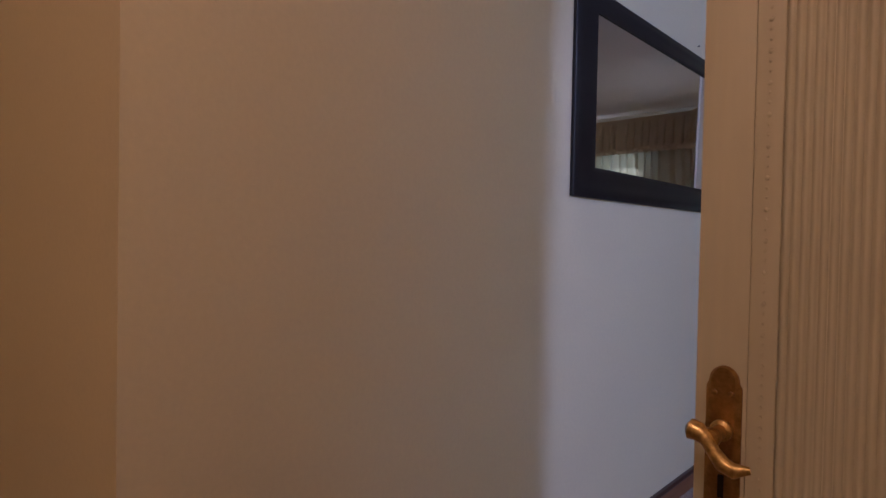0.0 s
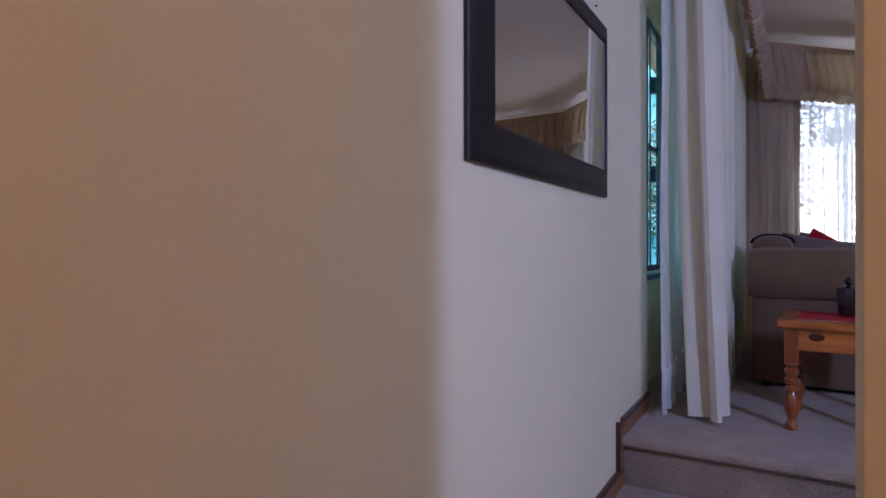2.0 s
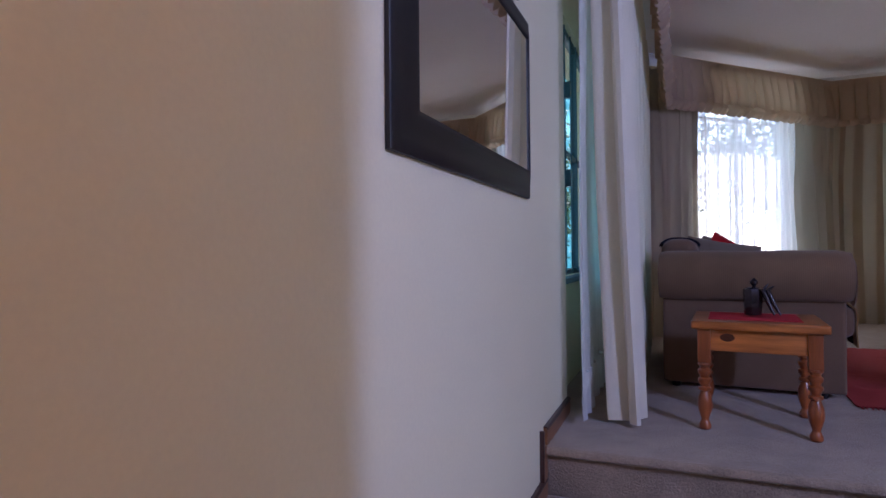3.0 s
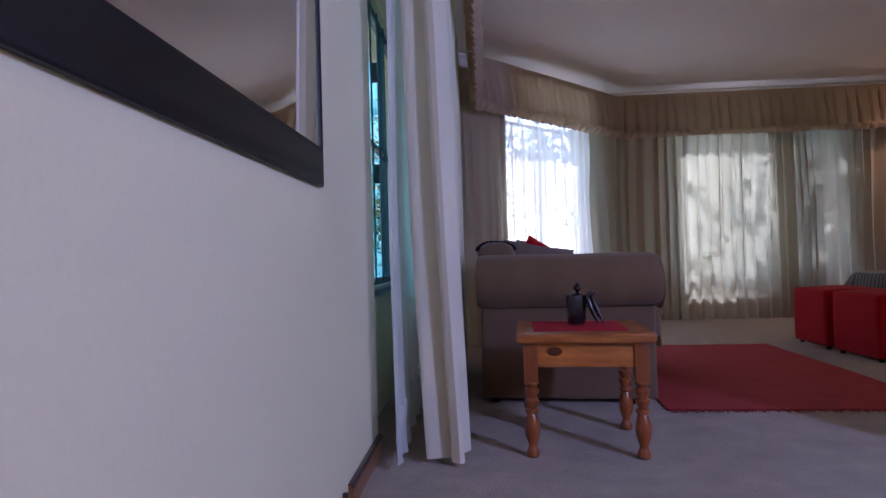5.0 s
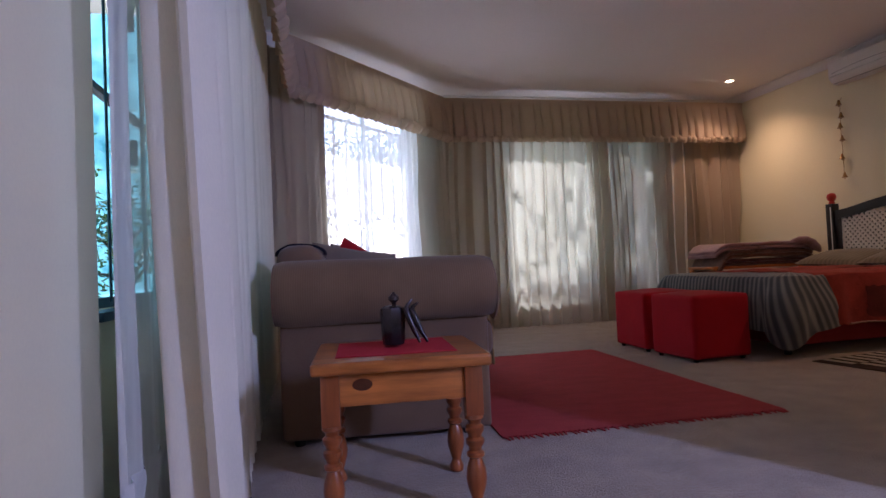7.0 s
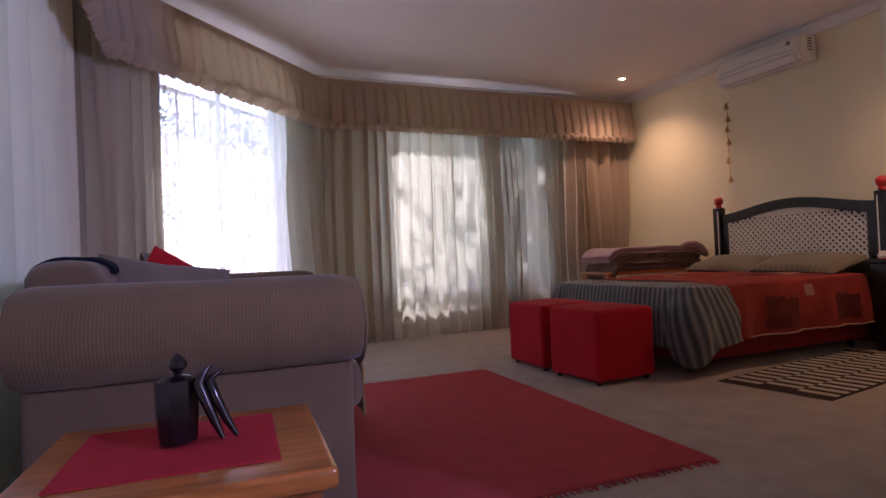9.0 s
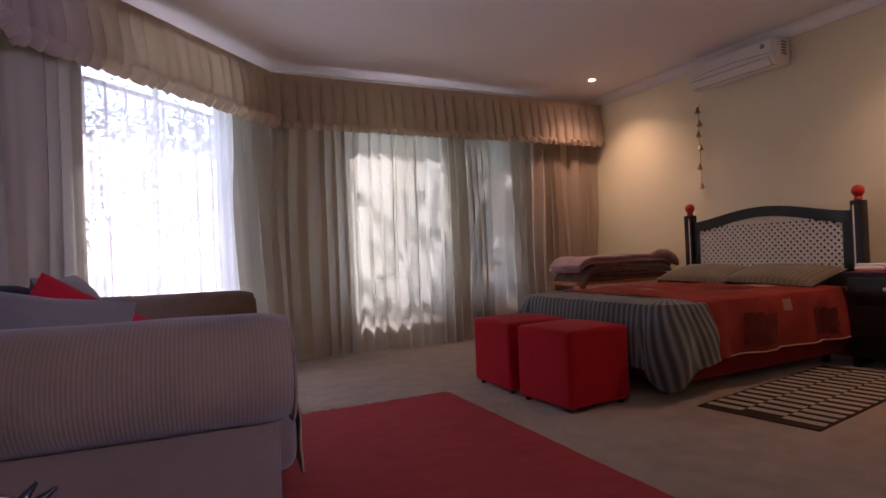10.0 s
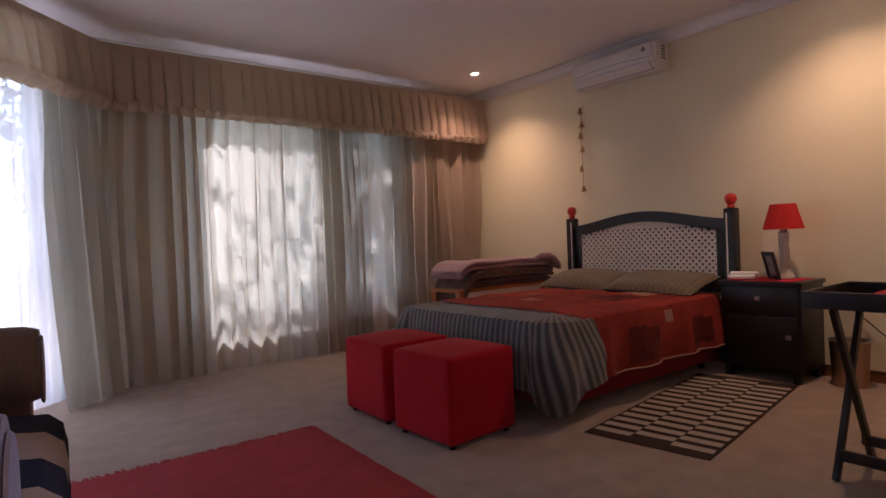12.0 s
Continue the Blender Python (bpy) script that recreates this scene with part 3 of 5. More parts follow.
# ---- hall door ----
_door = thing("door_1", "cream painted panelled door with reeded panels standing ajar", "door", m=pose(0.635, 0.66, LZ), kind="structure")
bm = bmesh.new()
DW, DH, DT = 0.80, 2.03, 0.040
box(bm, (0, 0, 0.008), (0.060, DT, DH), 0.003)
box(bm, (DW - 0.060, 0, 0.008), (DW, DT, DH), 0.003)
for _z0, _z1 in ((0.008, 0.20), (0.46, 0.54), (1.90, DH)):
    box(bm, (0.060, 0, _z0), (DW - 0.060, DT, _z1), 0.002)
part("door_frame", bm, DOORPAINT, _door)
for _z0, _z1 in ((0.20, 0.46), (0.54, 1.90)):
    def reed(u, v, a=_z0, b=_z1):
        x = 0.0892 + u * (DW - 0.1784)
        return (x, 0.010 - 0.0045 * abs(math.sin(math.pi * (x - 0.0892) / 0.0096)), a + v * (b - a))
    bm = grid(reed, 64 * 8, 1)
    box(bm, (0.060, 0.016, _z0), (DW - 0.060, 0.03, _z1))
    part("reeded_panel", bm, DOORPAINT, _door)
    bm = bmesh.new()
    _r = [(0.060, _z0), (DW - 0.060, _z0), (DW - 0.060, _z1), (0.060, _z1)]
    for (xa, za), (xb, zb) in zip(_r, _r[1:] + _r[:1]):
        lo, hi = (min(xa, xb) - (0.0 if xa != xb else 0.0), 0.001, min(za, zb)), (max(xa, xb), 0.012, max(za, zb))
        if xa == xb:
            x0, x1 = (xa, xa + 0.030) if xa < DW / 2 else (xa - 0.030, xa)
            box(bm, (x0, 0.001, lo[2]), (x1, 0.012, hi[2]), 0.0015)
        else:
            z0, z1 = (za, za + 0.030) if za == _z0 else (za - 0.030, za)
            box(bm, (lo[0] + 0.030, 0.001, z0), (hi[0] - 0.030, 0.012, z1), 0.004)
    part("panel_moulding", bm, DOORPAINT, _door)
    bm = bmesh.new()
    for xx in (0.075, DW - 0.075):
        k, z = 0, _z0 + 0.02
        while z < _z1 - 0.02:
            t = bmesh.new()
            bmesh.ops.create_icosphere(t, subdivisions=1, radius=0.0020 if k % 3 else 0.0030)
            join(bm, t, Matrix.Translation((xx, 0.0005, z)) @ Matrix.Diagonal((1, 0.6, 1.2, 1)))
            z += 0.0115 if k % 3 else 0.014
            k += 1
    part("bead_strip", bm, DOORPAINT, _door)
# handle set
_h = Matrix.Translation((0.035, 0, 0.81))
bm = bmesh.new()
_out = []
for _a in range(0, 181, 15):
    _out.append((0.0175 * math.cos(radians(_a)), 0.058 + 0.020 * math.sin(radians(_a))))
_outline = [(0.0175, -0.114), (0.0205, -0.108), (0.0205, 0.052)] + _out + [(-0.0205, 0.052), (-0.0205, -0.108), (-0.0175, -0.114)] + [(0.0175 * math.cos(radians(_a)), -0.114 + 0.020 * math.sin(radians(_a))) for _a in range(195, 360, 15)]
_ft = [bm.verts.new((x * 0.82, -0.006, z * 0.975)) for x, z in _outline]
_fm = [bm.verts.new((x, -0.003, z)) for x, z in _outline]
_fb = [bm.verts.new((x, 0.0, z)) for x, z in _outline]
for _r0, _r1 in ((_fb, _fm), (_fm, _ft)):
    for _i in range(len(_outline)):
        bm.faces.new((_r0[_i], _r0[(_i + 1) % len(_outline)], _r1[(_i + 1) % len(_outline)], _r1[_i]))
bm.faces.new(_ft)
_plate = part("door_handle", bm, BRASSDARK, _door, "aged brass lever handle on a long plate", m=_h)
part("rose", lathe(bmesh.new(), [(0.013, 0), (0.013, 0.006), (0.009, 0.010), (0.0085, 0.030), (0.011, 0.034), (0.011, 0.046)], 20, m=Matrix.Translation((0, -0.006, 0)) @ pose(0, 0, 0, 90)), BRASS, _plate)
part("lever", tube(bmesh.new(), [(-0.026, -0.050, 0.007), (-0.022, -0.050, 0.0065), (-0.012, -0.050, 0.005), (-0.002, -0.051, -0.002), (0.006, -0.052, -0.014), (0.016, -0.053, -0.025), (0.028, -0.052, -0.030), (0.044, -0.048, -0.026)], [0.006, 0.0125, 0.0115, 0.0085, 0.008, 0.0095, 0.009, 0.004], 14), BRASS, _plate)
part("keyhole", box(bmesh.new(), (-0.0035, -0.0066, -0.083), (0.0035, -0.0058, -0.055), 0.001), BLACKFRAME, _plate)
for _x, _z in ((-0.010, 0.045), (0.010, 0.045), (0, -0.118)):
    part("screw", lathe(bmesh.new(), [(0.0035, 0), (0.0035, 0.002), (0.002, 0.003)], 10, m=Matrix.Translation((_x, -0.006, _z)) @ pose(0, 0, 0, 90)), BRASSDARK, _plate)
for _z in (0.25, 1.0, 1.78):
    part("hinge", lathe(bmesh.new(), [(0.007, 0), (0.007, 0.09)], 10, m=Matrix.Translation((DW + 0.006, 0.006, _z))), BRASSDARK, _door)
bm = box(bmesh.new(), (1.442, 0.601, LZ), (1.57, 0.635, DH + LZ + 0.02), 0.003)
thing("door_jamb", "cream painted timber door post", "door frame", kind="structure", bm=bm, mat=DOORPAINT)

# ---- mirror ----
_mir = thing("wall_mirror", "rectangular wall mirror in a wide black frame", "mirror", m=pose(0.002, 1.402, 0.972))
MW, MH, MF = 1.098, 0.640, 0.091
bm = bmesh.new()
_sec = [(0.0, 0.0), (0.0, 0.010), (0.005, 0.014), (0.030, 0.019), (0.055, 0.027), (0.074, 0.033), (0.084, 0.034), (0.089, 0.032), (MF, 0.028), (MF, 0.0)]
_cor = [((0, 0), (1, 1)), ((MW, 0), (-1, 1)), ((MW, MH), (-1, -1)), ((0, MH), (1, -1))]
_rings = [[bm.verts.new((h, cy + sy * u, cz + sz * u)) for u, h in _sec] for (cy, cz), (sy, sz) in _cor]
for _i in range(4):
    _a, _c = _rings[_i], _rings[(_i + 1) % 4]
    for _k in range(len(_sec) - 1):
        bm.faces.new((_a[_k], _c[_k], _c[_k + 1], _a[_k + 1]))
part("frame", bm, BLACKFRAME, _mir, smooth=True)
part("mirror_glass", box(bmesh.new(), (0.024, MF - 0.003, MF - 0.003), (0.0285, MW - MF + 0.003, MH - MF + 0.003)), MIRROR, _mir, smooth=False)
thing("wall_hook", "tiny dark nail above the mirror", "nail", bm=lathe(bmesh.new(), [(0.003, 0), (0.003, 0.008)], 8, m=Matrix.Translation((0, 2.395, 1.66)) @ pose(0, 0, 0, 0, 90)), mat=BLACKFRAME)


# ---- curtains and pelmets ----
def curtain_mesh(p0, p1, z0, z1, wave, amp, seed, flare=0.25, thick=0.0, bulge=0.0):
    a, b = Vector((*p0, 0)), Vector((*p1, 0))
    d = (b - a).normalized()
    n = Vector((d.y, -d.x, 0))
    ln = (b - a).length
    folds = max(2, round(ln / wave))
    nu = folds * 9

    def fn(u, v):
        q = u * folds + 1.25 * wob(u * folds * 0.36, seed) + 0.34 * wob(u * folds * 0.7, v * 1.5, seed)
        A = amp * (0.50 + 1.3 * abs(wob(u * folds * 0.42, v * 0.8, seed + 7))) * (0.75 + flare * (1 - v) + 0.12 * wob(u * 9, v * 2.2, seed))
        s = math.sin(2 * math.pi * q)
        off = A * (abs(s) ** 0.75) * (1 if s > 0 else -1) + 0.018 * wob(u * 3, v * 1.5, seed + 3)
        z = z0 + v * (z1 - z0) + (0.008 * wob(u * 14, seed) if v == 0 else 0)
        side = 0.35 * A * math.sin(4 * math.pi * q)
        return a + d * (u * ln + side) + n * (off + bulge * (1 - v) ** 1.6) + Vector((0, 0, z))
    return grid(fn, nu, 16, thick)


def curtain_round(pts, z0, z1, wave, amp, seed, flare=0.3):
    """A curtain whose track bends: folds run along a smoothed line through pts."""
    pts = [Vector((*p, 0)) for p in pts]
    line = []
    for k in range(len(pts) - 1):
        p0, p1, p2, p3 = pts[max(k - 1, 0)], pts[k], pts[k + 1], pts[min(k + 2, len(pts) - 1)]
        for t in [x / 20 for x in range(20)]:
            line.append(0.5 * ((2 * p1) + (p2 - p0) * t + (2 * p0 - 5 * p1 + 4 * p2 - p3) * t * t + (3 * p1 - p0 - 3 * p2 + p3) * t ** 3))
    line.append(pts[-1])
    run = [0.0]
    for a, b in zip(line, line[1:]):
        run.append(run[-1] + (b - a).length)
    ln = run[-1]
    folds = round(ln / wave)

    def at(s):
        k = min(max(0, int(np.searchsorted(run, s)) - 1), len(line) - 2)
        f = (s - run[k]) / max(1e-6, run[k + 1] - run[k])
        d = (line[k + 1] - line[k]).normalized()
        return line[k].lerp(line[k + 1], f), d

    def fn(u, v):
        p, d = at(u * ln)
        n = Vector((d.y, -d.x, 0))
        p = p - Vector((0.08 * v * math.exp(-(u * ln / 0.6) ** 2) * min(1.0, p.x / 0.25), 0, 0))   # drawn in towards the track
        q = u * folds + 0.5 * wob(u * folds * 0.5, seed) + 0.28 * wob(u * folds * 0.7, v * 1.2, seed)
        A = amp * (0.7 + 0.6 * abs(wob(u * folds * 0.6, seed + 7))) * (0.7 + flare * (1 - v))
        s = math.sin(2 * math.pi * q)
        off = A * (abs(s) ** 0.8) * (1 if s > 0 else -1) + 0.012 * wob(u * 4, v * 1.5, seed + 3)
        return p + n * off + d * (0.3 * A * math.sin(4 * math.pi * q)) + Vector((0, 0, z0 + v * (z1 - z0) + (0.008 * wob(u * 30, seed) if v == 0 else 0)))
    return grid(fn, folds * 10, 16)


def curtain(name, p0, p1, z0, z1, wave, amp, seed, mat, label, **kw):
    return thing(name, label, "curtain", bm=curtain_mesh(p0, p1, z0, z1, wave, amp, seed, **kw), mat=mat)


def valance(p0, p1, seed, label, puffy=1.0, pleat=0.115, z_top=2.565, z_bot=2.085):
    a, b = Vector((*p0, 0)), Vector((*p1, 0))
    d = (b - a).normalized()
    n = Vector((d.y, -d.x, 0))
    ln = (b - a).length
    folds = max(3, round(ln / pleat))
    ob = thing("pelmet", label, "pelmet")

    def fold(u, seed2=0.0):
        return u * folds + 0.55 * wob(u * folds * 0.6, seed + seed2)

    def cloth(u, v):
        q = fold(u)
        f = q % 1.0
        pleatshape = (1 - abs(2 * f - 1) ** 6) * (0.95 + 0.5 * wob(math.floor(q) * 1.7, seed + 2))
        grow = min(1.0, (1 - v) * 1.4)
        off = (0.008 + 0.062 * grow) * pleatshape + 0.012 * wob(u * folds * 0.8, v * 2, seed)
        if v > 0.86:
            off = 0.010 + 0.003 * wob(u * folds * 3, v * 8, seed)
        return a + d * (u * ln) + n * off + Vector((0, 0, z_bot + 0.045 + v * (z_top - z_bot - 0.045)))
    part("gathered_cloth", grid(cloth, folds * 14, 12), FRILL, ob)

    def frill(u, v):
        q = u * folds * 1.25 + 0.6 * wob(u * folds * 0.6, seed + 4)
        puff = abs(math.sin(math.pi * q)) ** 0.7 * (0.8 + 0.4 * wob(math.floor(q) * 2.1, seed + 9))
        off = 0.014 + (0.010 + 0.072 * puff * puffy) * math.sin(math.pi * min(1.0, 0.12 + v * 0.88)) + 0.006 * wob(u * folds * 5, v * 3, seed)
        return a + d * (u * ln) + n * (off + 0.012) + Vector((0, 0, z_bot - 0.004 + 0.046 * puffy * puff * (v - 0.55) + 0.012 * wob(u * folds * 1.5, seed) + v * 0.078))
    part("frill", grid(frill, folds * 16, 7), FRILL, ob)
    t = bmesh.new()
    extrude_profile(t, [(0.004, 2.485), (0.022, 2.485), (0.022, 2.55), (0.004, 2.55)], a, b)
    part("pelmet_rail", t, WHITEPLASTIC, ob)
    return ob


valance((0.375, 3.0), (0.375, 6.01), 1.0, "gathered beige pelmet with a frilled hem over the side window", 1.3)
valance((0.39, 6.0), (2.0, 7.61), 2.0, "gathered beige pelmet with a frilled hem over the bay door", 1.5)
valance((1.985, 7.62), (5.755, 7.62), 3.0, "long gathered beige pelmet with a frilled hem", 0.55)

thing("curtain", "heavy curtain in deep folds by the side window, cloth lightened for daylight", "curtain", bm=curtain_round([(0.20, 3.19), (0.26, 3.13), (0.335, 3.12), (0.325, 3.40), (0.29, 4.2), (0.26, 6.0)], 0.022, 2.5, 0.125, 0.040, 11), mat=DRAPE_DAYLIT)
_net = curtain("net_curtain", (0.115, 3.03), (0.085, 5.9), 0.03, 2.45, 0.16, 0.022, 12, SHEER, "white voile curtain with a doubled hem across the side window")
part("hem", curtain_mesh((0.119, 3.032), (0.088, 5.9), 0.032, 0.245, 0.16, 0.022, 12), SHEER, _net, "doubled voile hem")
curtain("curtain", (0.23, 5.90), (0.705, 6.385), 0.012, 2.44, 0.12, 0.035, 13, DRAPE, "drawn-back beige curtain at the bay corner")
curtain("net_curtain", (0.58, 6.46), (1.78, 7.66), 0.03, 2.45, 0.11, 0.018, 14, SHEER, "white voile curtain over the garden door")
curtain("curtain", (1.61, 7.31), (1.96, 7.66), 0.012, 2.44, 0.12, 0.035, 15, DRAPE, "drawn-back beige curtain beside the garden door", flare=0.6, bulge=0.10)
_c1 = curtain("curtain", (1.97, 7.70), (3.97, 7.69), 0.012, 2.44, 0.125, 0.050, 16, DRAPE, "closed floor-length beige curtain glowing with daylight")
_c2 = curtain("curtain", (3.77, 7.775), (5.72, 7.72), 0.012, 2.44, 0.115, 0.050, 17, DRAPE, "closed floor-length beige curtain next to the bed wall")

# ---- sofa corner ----
_sofa = thing("sofa", "taupe ribbed two-seat sofa with rolled arms", "sofa", m=pose(0.40, 3.95, 0, 0, 0, -5))
SW, SL = 0.90, 1.66   # depth from the wall, length


def soft_box(lo, hi, r, seed, amp=0.012, seg=4):
    bm = box(bmesh.new(), lo, hi, r, seg)
    bmesh.ops.subdivide_edges(bm, edges=[e for e in bm.edges if e.calc_length() > 0.12], cuts=5, use_grid_fill=True)
    for v in bm.verts:
        v.co += Vector((wob(v.co.x * 3 + seed, v.co.y * 3, v.co.z * 3), wob(v.co.y * 3, v.co.z * 3 + seed, v.co.x), wob(v.co.z * 3, v.co.x * 3, v.co.y * 3 + seed))) * amp
    return bm


def arm_mesh(y0):
    """A rolled arm: a padded cylinder over an upright panel, running front to back."""
    bm = bmesh.new()
    out = []
    for k in range(0, 21):
        a = radians(-60 + k * 300 / 20)
        out.append((0.135 + 0.150 * math.cos(a), 0.634 + 0.148 * math.sin(a)))
    n, nu = len(out), 26
    rings = []
    for i in range(nu + 1):
        x = i / nu
        e = 1 - 0.10 * max(0, (x - 0.93) / 0.07) ** 2 - 0.06 * max(0, (0.05 - x) / 0.05) ** 2
        rings.append([bm.verts.new((x * (SW + 0.03), y0 + 0.135 + (y - 0.135) * e, 0.634 + (z - 0.634) * e + 0.006 * wob(x * 3, k * 0.3, y0) - 0.02 * x * (z - 0.5))) for k, (y, z) in enumerate(out)])
    for r0, r1 in zip(rings, rings[1:]):
        for k in range(n):
            bm.faces.new((r0[k], r0[(k + 1) % n], r1[(k + 1) % n], r1[k]))
    bm.faces.new(rings[0][::-1])
    bm.faces.new(rings[-1])
    return bm


for _y in (0.0, SL - 0.27):
    part("arm", arm_mesh(_y), SOFA, _sofa)
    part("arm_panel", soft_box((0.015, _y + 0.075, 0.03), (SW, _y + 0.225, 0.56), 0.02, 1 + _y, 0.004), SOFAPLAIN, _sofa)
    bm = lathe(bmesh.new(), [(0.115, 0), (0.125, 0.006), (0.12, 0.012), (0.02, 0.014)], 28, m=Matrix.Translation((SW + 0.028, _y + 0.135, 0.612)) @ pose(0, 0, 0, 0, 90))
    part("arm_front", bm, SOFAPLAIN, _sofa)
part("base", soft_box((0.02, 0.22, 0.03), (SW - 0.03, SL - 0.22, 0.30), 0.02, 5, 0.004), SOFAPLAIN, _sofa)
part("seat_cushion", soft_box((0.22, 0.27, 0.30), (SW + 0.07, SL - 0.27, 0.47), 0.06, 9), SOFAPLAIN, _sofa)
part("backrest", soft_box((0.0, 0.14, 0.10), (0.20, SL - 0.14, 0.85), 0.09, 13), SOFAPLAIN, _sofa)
for _x, _y in ((0.08, 0.13), (SW - 0.10, 0.13), (0.08, SL - 0.13), (SW - 0.10, SL - 0.13)):
    part("foot", lathe(bmesh.new(), [(0.022, 0), (0.03, 0.035)], 12, m=Matrix.Translation((_x, _y, 0))), BLACKWOOD, _sofa)


def throw_strip(y0, y1, lift):
    """A cloth lying over the seat and hanging down its front."""
    prof = [(0.30, 0.487), (0.60, 0.497), (0.88, 0.495), (0.99, 0.480), (1.035, 0.44), (1.045, 0.38), (1.04, 0.30), (1.045, 0.22)]

    def fn(u, v):
        t = v * (len(prof) - 1)
        k = min(int(t), len(prof) - 2)
        f = t - k
        x = prof[k][0] * (1 - f) + prof[k + 1][0] * f
        z = prof[k][1] * (1 - f) + prof[k + 1][1] * f
        y = y0 + u * (y1 - y0)
        return Vector((x - 0.045 + lift * (1 if v > 0.4 else 0) + 0.008 * wob(y * 6, v * 4), y, z + lift + 0.006 * wob(y * 5, x * 5)))
    return grid(fn, 16, 28, 0.006)


_thr = thing("throw_blanket", "tan and navy striped throw over the sofa seat", "blanket", m=pose(0.40, 3.95, 0, 0, 0, -5))
for _k, (_a, _b2, _mm) in enumerate(((0.47, 0.60, TAN), (0.60, 0.82, NAVY), (0.82, 1.10, TAN), (1.10, 1.34, NAVY))):
    part("band", throw_strip(_a, _b2 - 0.002, 0.006), _mm, _thr)

_cu = thing("cushion", "plump taupe scatter cushion leaning in the sofa corner", "cushion", m=pose(0.745, 4.34, 0.645, 70, 10, 4))
part("cover", pillow_mesh(0.42, 0.42, 0.19, puff=0.6, seed=2), TAUPE, _cu)
part("piping", tube(bmesh.new(), [(-0.198, -0.195, 0), (-0.192, 0.0, 0), (-0.198, 0.195, 0), (0.0, 0.19, 0), (0.198, 0.195, 0), (0.192, 0.0, 0), (0.198, -0.195, 0)], 0.005, 6), NAVY, _cu, "dark piped edge")
thing("cushion", "bright red scatter cushion propped in the sofa corner", "cushion", m=pose(0.815, 4.50, 0.640, 72, 30, 8), bm=pillow_mesh(0.40, 0.40, 0.15, seed=5), mat=RED)
thing("cushion", "taupe scatter cushion behind the red one", "cushion", m=pose(0.78, 4.98, 0.68, 70, 0, 80), bm=pillow_mesh(0.46, 0.44, 0.17, seed=8), mat=TAUPE)


def folded_over_back(u, v):
    a = radians(-8 + v * 196)
    return Vector((0.515 - 0.115 * math.cos(a) + 0.05 * u, 4.26 + u * 0.60, 0.815 + 0.050 * math.sin(a) + 0.005 * wob(u * 5, v * 4)))


thing("shawl", "dark navy cloth folded over the sofa back", "cloth", bm=grid(folded_over_back, 18, 20, 0.012), mat=NAVY)

# ---- side table ----
_tab = thing("side_table", "orange varnished pine side table with turned legs", "side table", m=pose(0.83, 3.385, 0, 0, 0, -4))
TX, TY, TZ = 0.258, 0.240, 0.475
bm = box(bmesh.new(), (-TX, -TY, TZ - 0.036), (TX, TY, TZ), 0.011, 3)
part("tabletop", bm, PINE, _tab)
for _lo, _hi in (((-TX + 0.07, -TY + 0.035, 0.345), (TX - 0.07, -TY + 0.055, TZ - 0.036)), ((-TX + 0.07, TY - 0.055, 0.345), (TX - 0.07, TY - 0.035, TZ - 0.036)), ((-TX + 0.035, -TY + 0.07, 0.345), (-TX + 0.055, TY - 0.07, TZ - 0.036)), ((TX - 0.055, -TY + 0.07, 0.345), (TX - 0.035, TY - 0.07, TZ - 0.036))):
    part("apron", box(bmesh.new(), _lo, _hi, 0.003), PINE, _tab)
bm = bmesh.new()
lathe(bm, [(0.001, 0.0), (0.020, 0.0), (0.023, 0.0012), (0.001, 0.0016)], 24, m=Matrix.Translation((-0.115, -TY + 0.0345, 0.405)) @ Matrix.Diagonal((1.25, 1, 0.75, 1)) @ pose(0, 0, 0, 90))
part("knot", bm, KNOT, _tab, "dark knot in the pine apron")
LEG = [(0.017, 0), (0.022, 0.006), (0.0225, 0.020), (0.016, 0.036), (0.0135, 0.044), (0.018, 0.060), (0.025, 0.085), (0.0275, 0.108), (0.025, 0.135), (0.018, 0.158), (0.0155, 0.166), (0.0235, 0.172), (0.0235, 0.182), (0.016, 0.188), (0.018, 0.198), (0.0245, 0.208), (0.0245, 0.220), (0.017, 0.227), (0.019, 0.236), (0.025, 0.246), (0.0245, 0.258), (0.017, 0.265), (0.018, 0.274), (0.0255, 0.282), (0.024, 0.292)]
for _sx in (-1, 1):
    for _sy in (-1, 1):
        bm = lathe(bmesh.new(), [(r * 1.12, z) for r, z in LEG], 20)
        box(bm, (-0.0265, -0.0265, 0.292), (0.0265, 0.0265, TZ - 0.036), 0.003)
        part("leg", bm, PINELEG, _tab, m=Matrix.Translation((_sx * (TX - 0.052), _sy * (TY - 0.052), 0)))


def cloth_pts(u, v):
    return Vector((-0.19 + 0.36 * u, -0.16 + 0.33 * v, TZ + 0.0035 + 0.0015 * wob(u * 4, v * 4)))


thing("table_mat", "red cloth mat lying on the side table", "table mat", m=pose(0.83, 3.385, 0, 0, 0, -4), bm=grid(cloth_pts, 12, 12, 0.0025), mat=REDCLOTH)
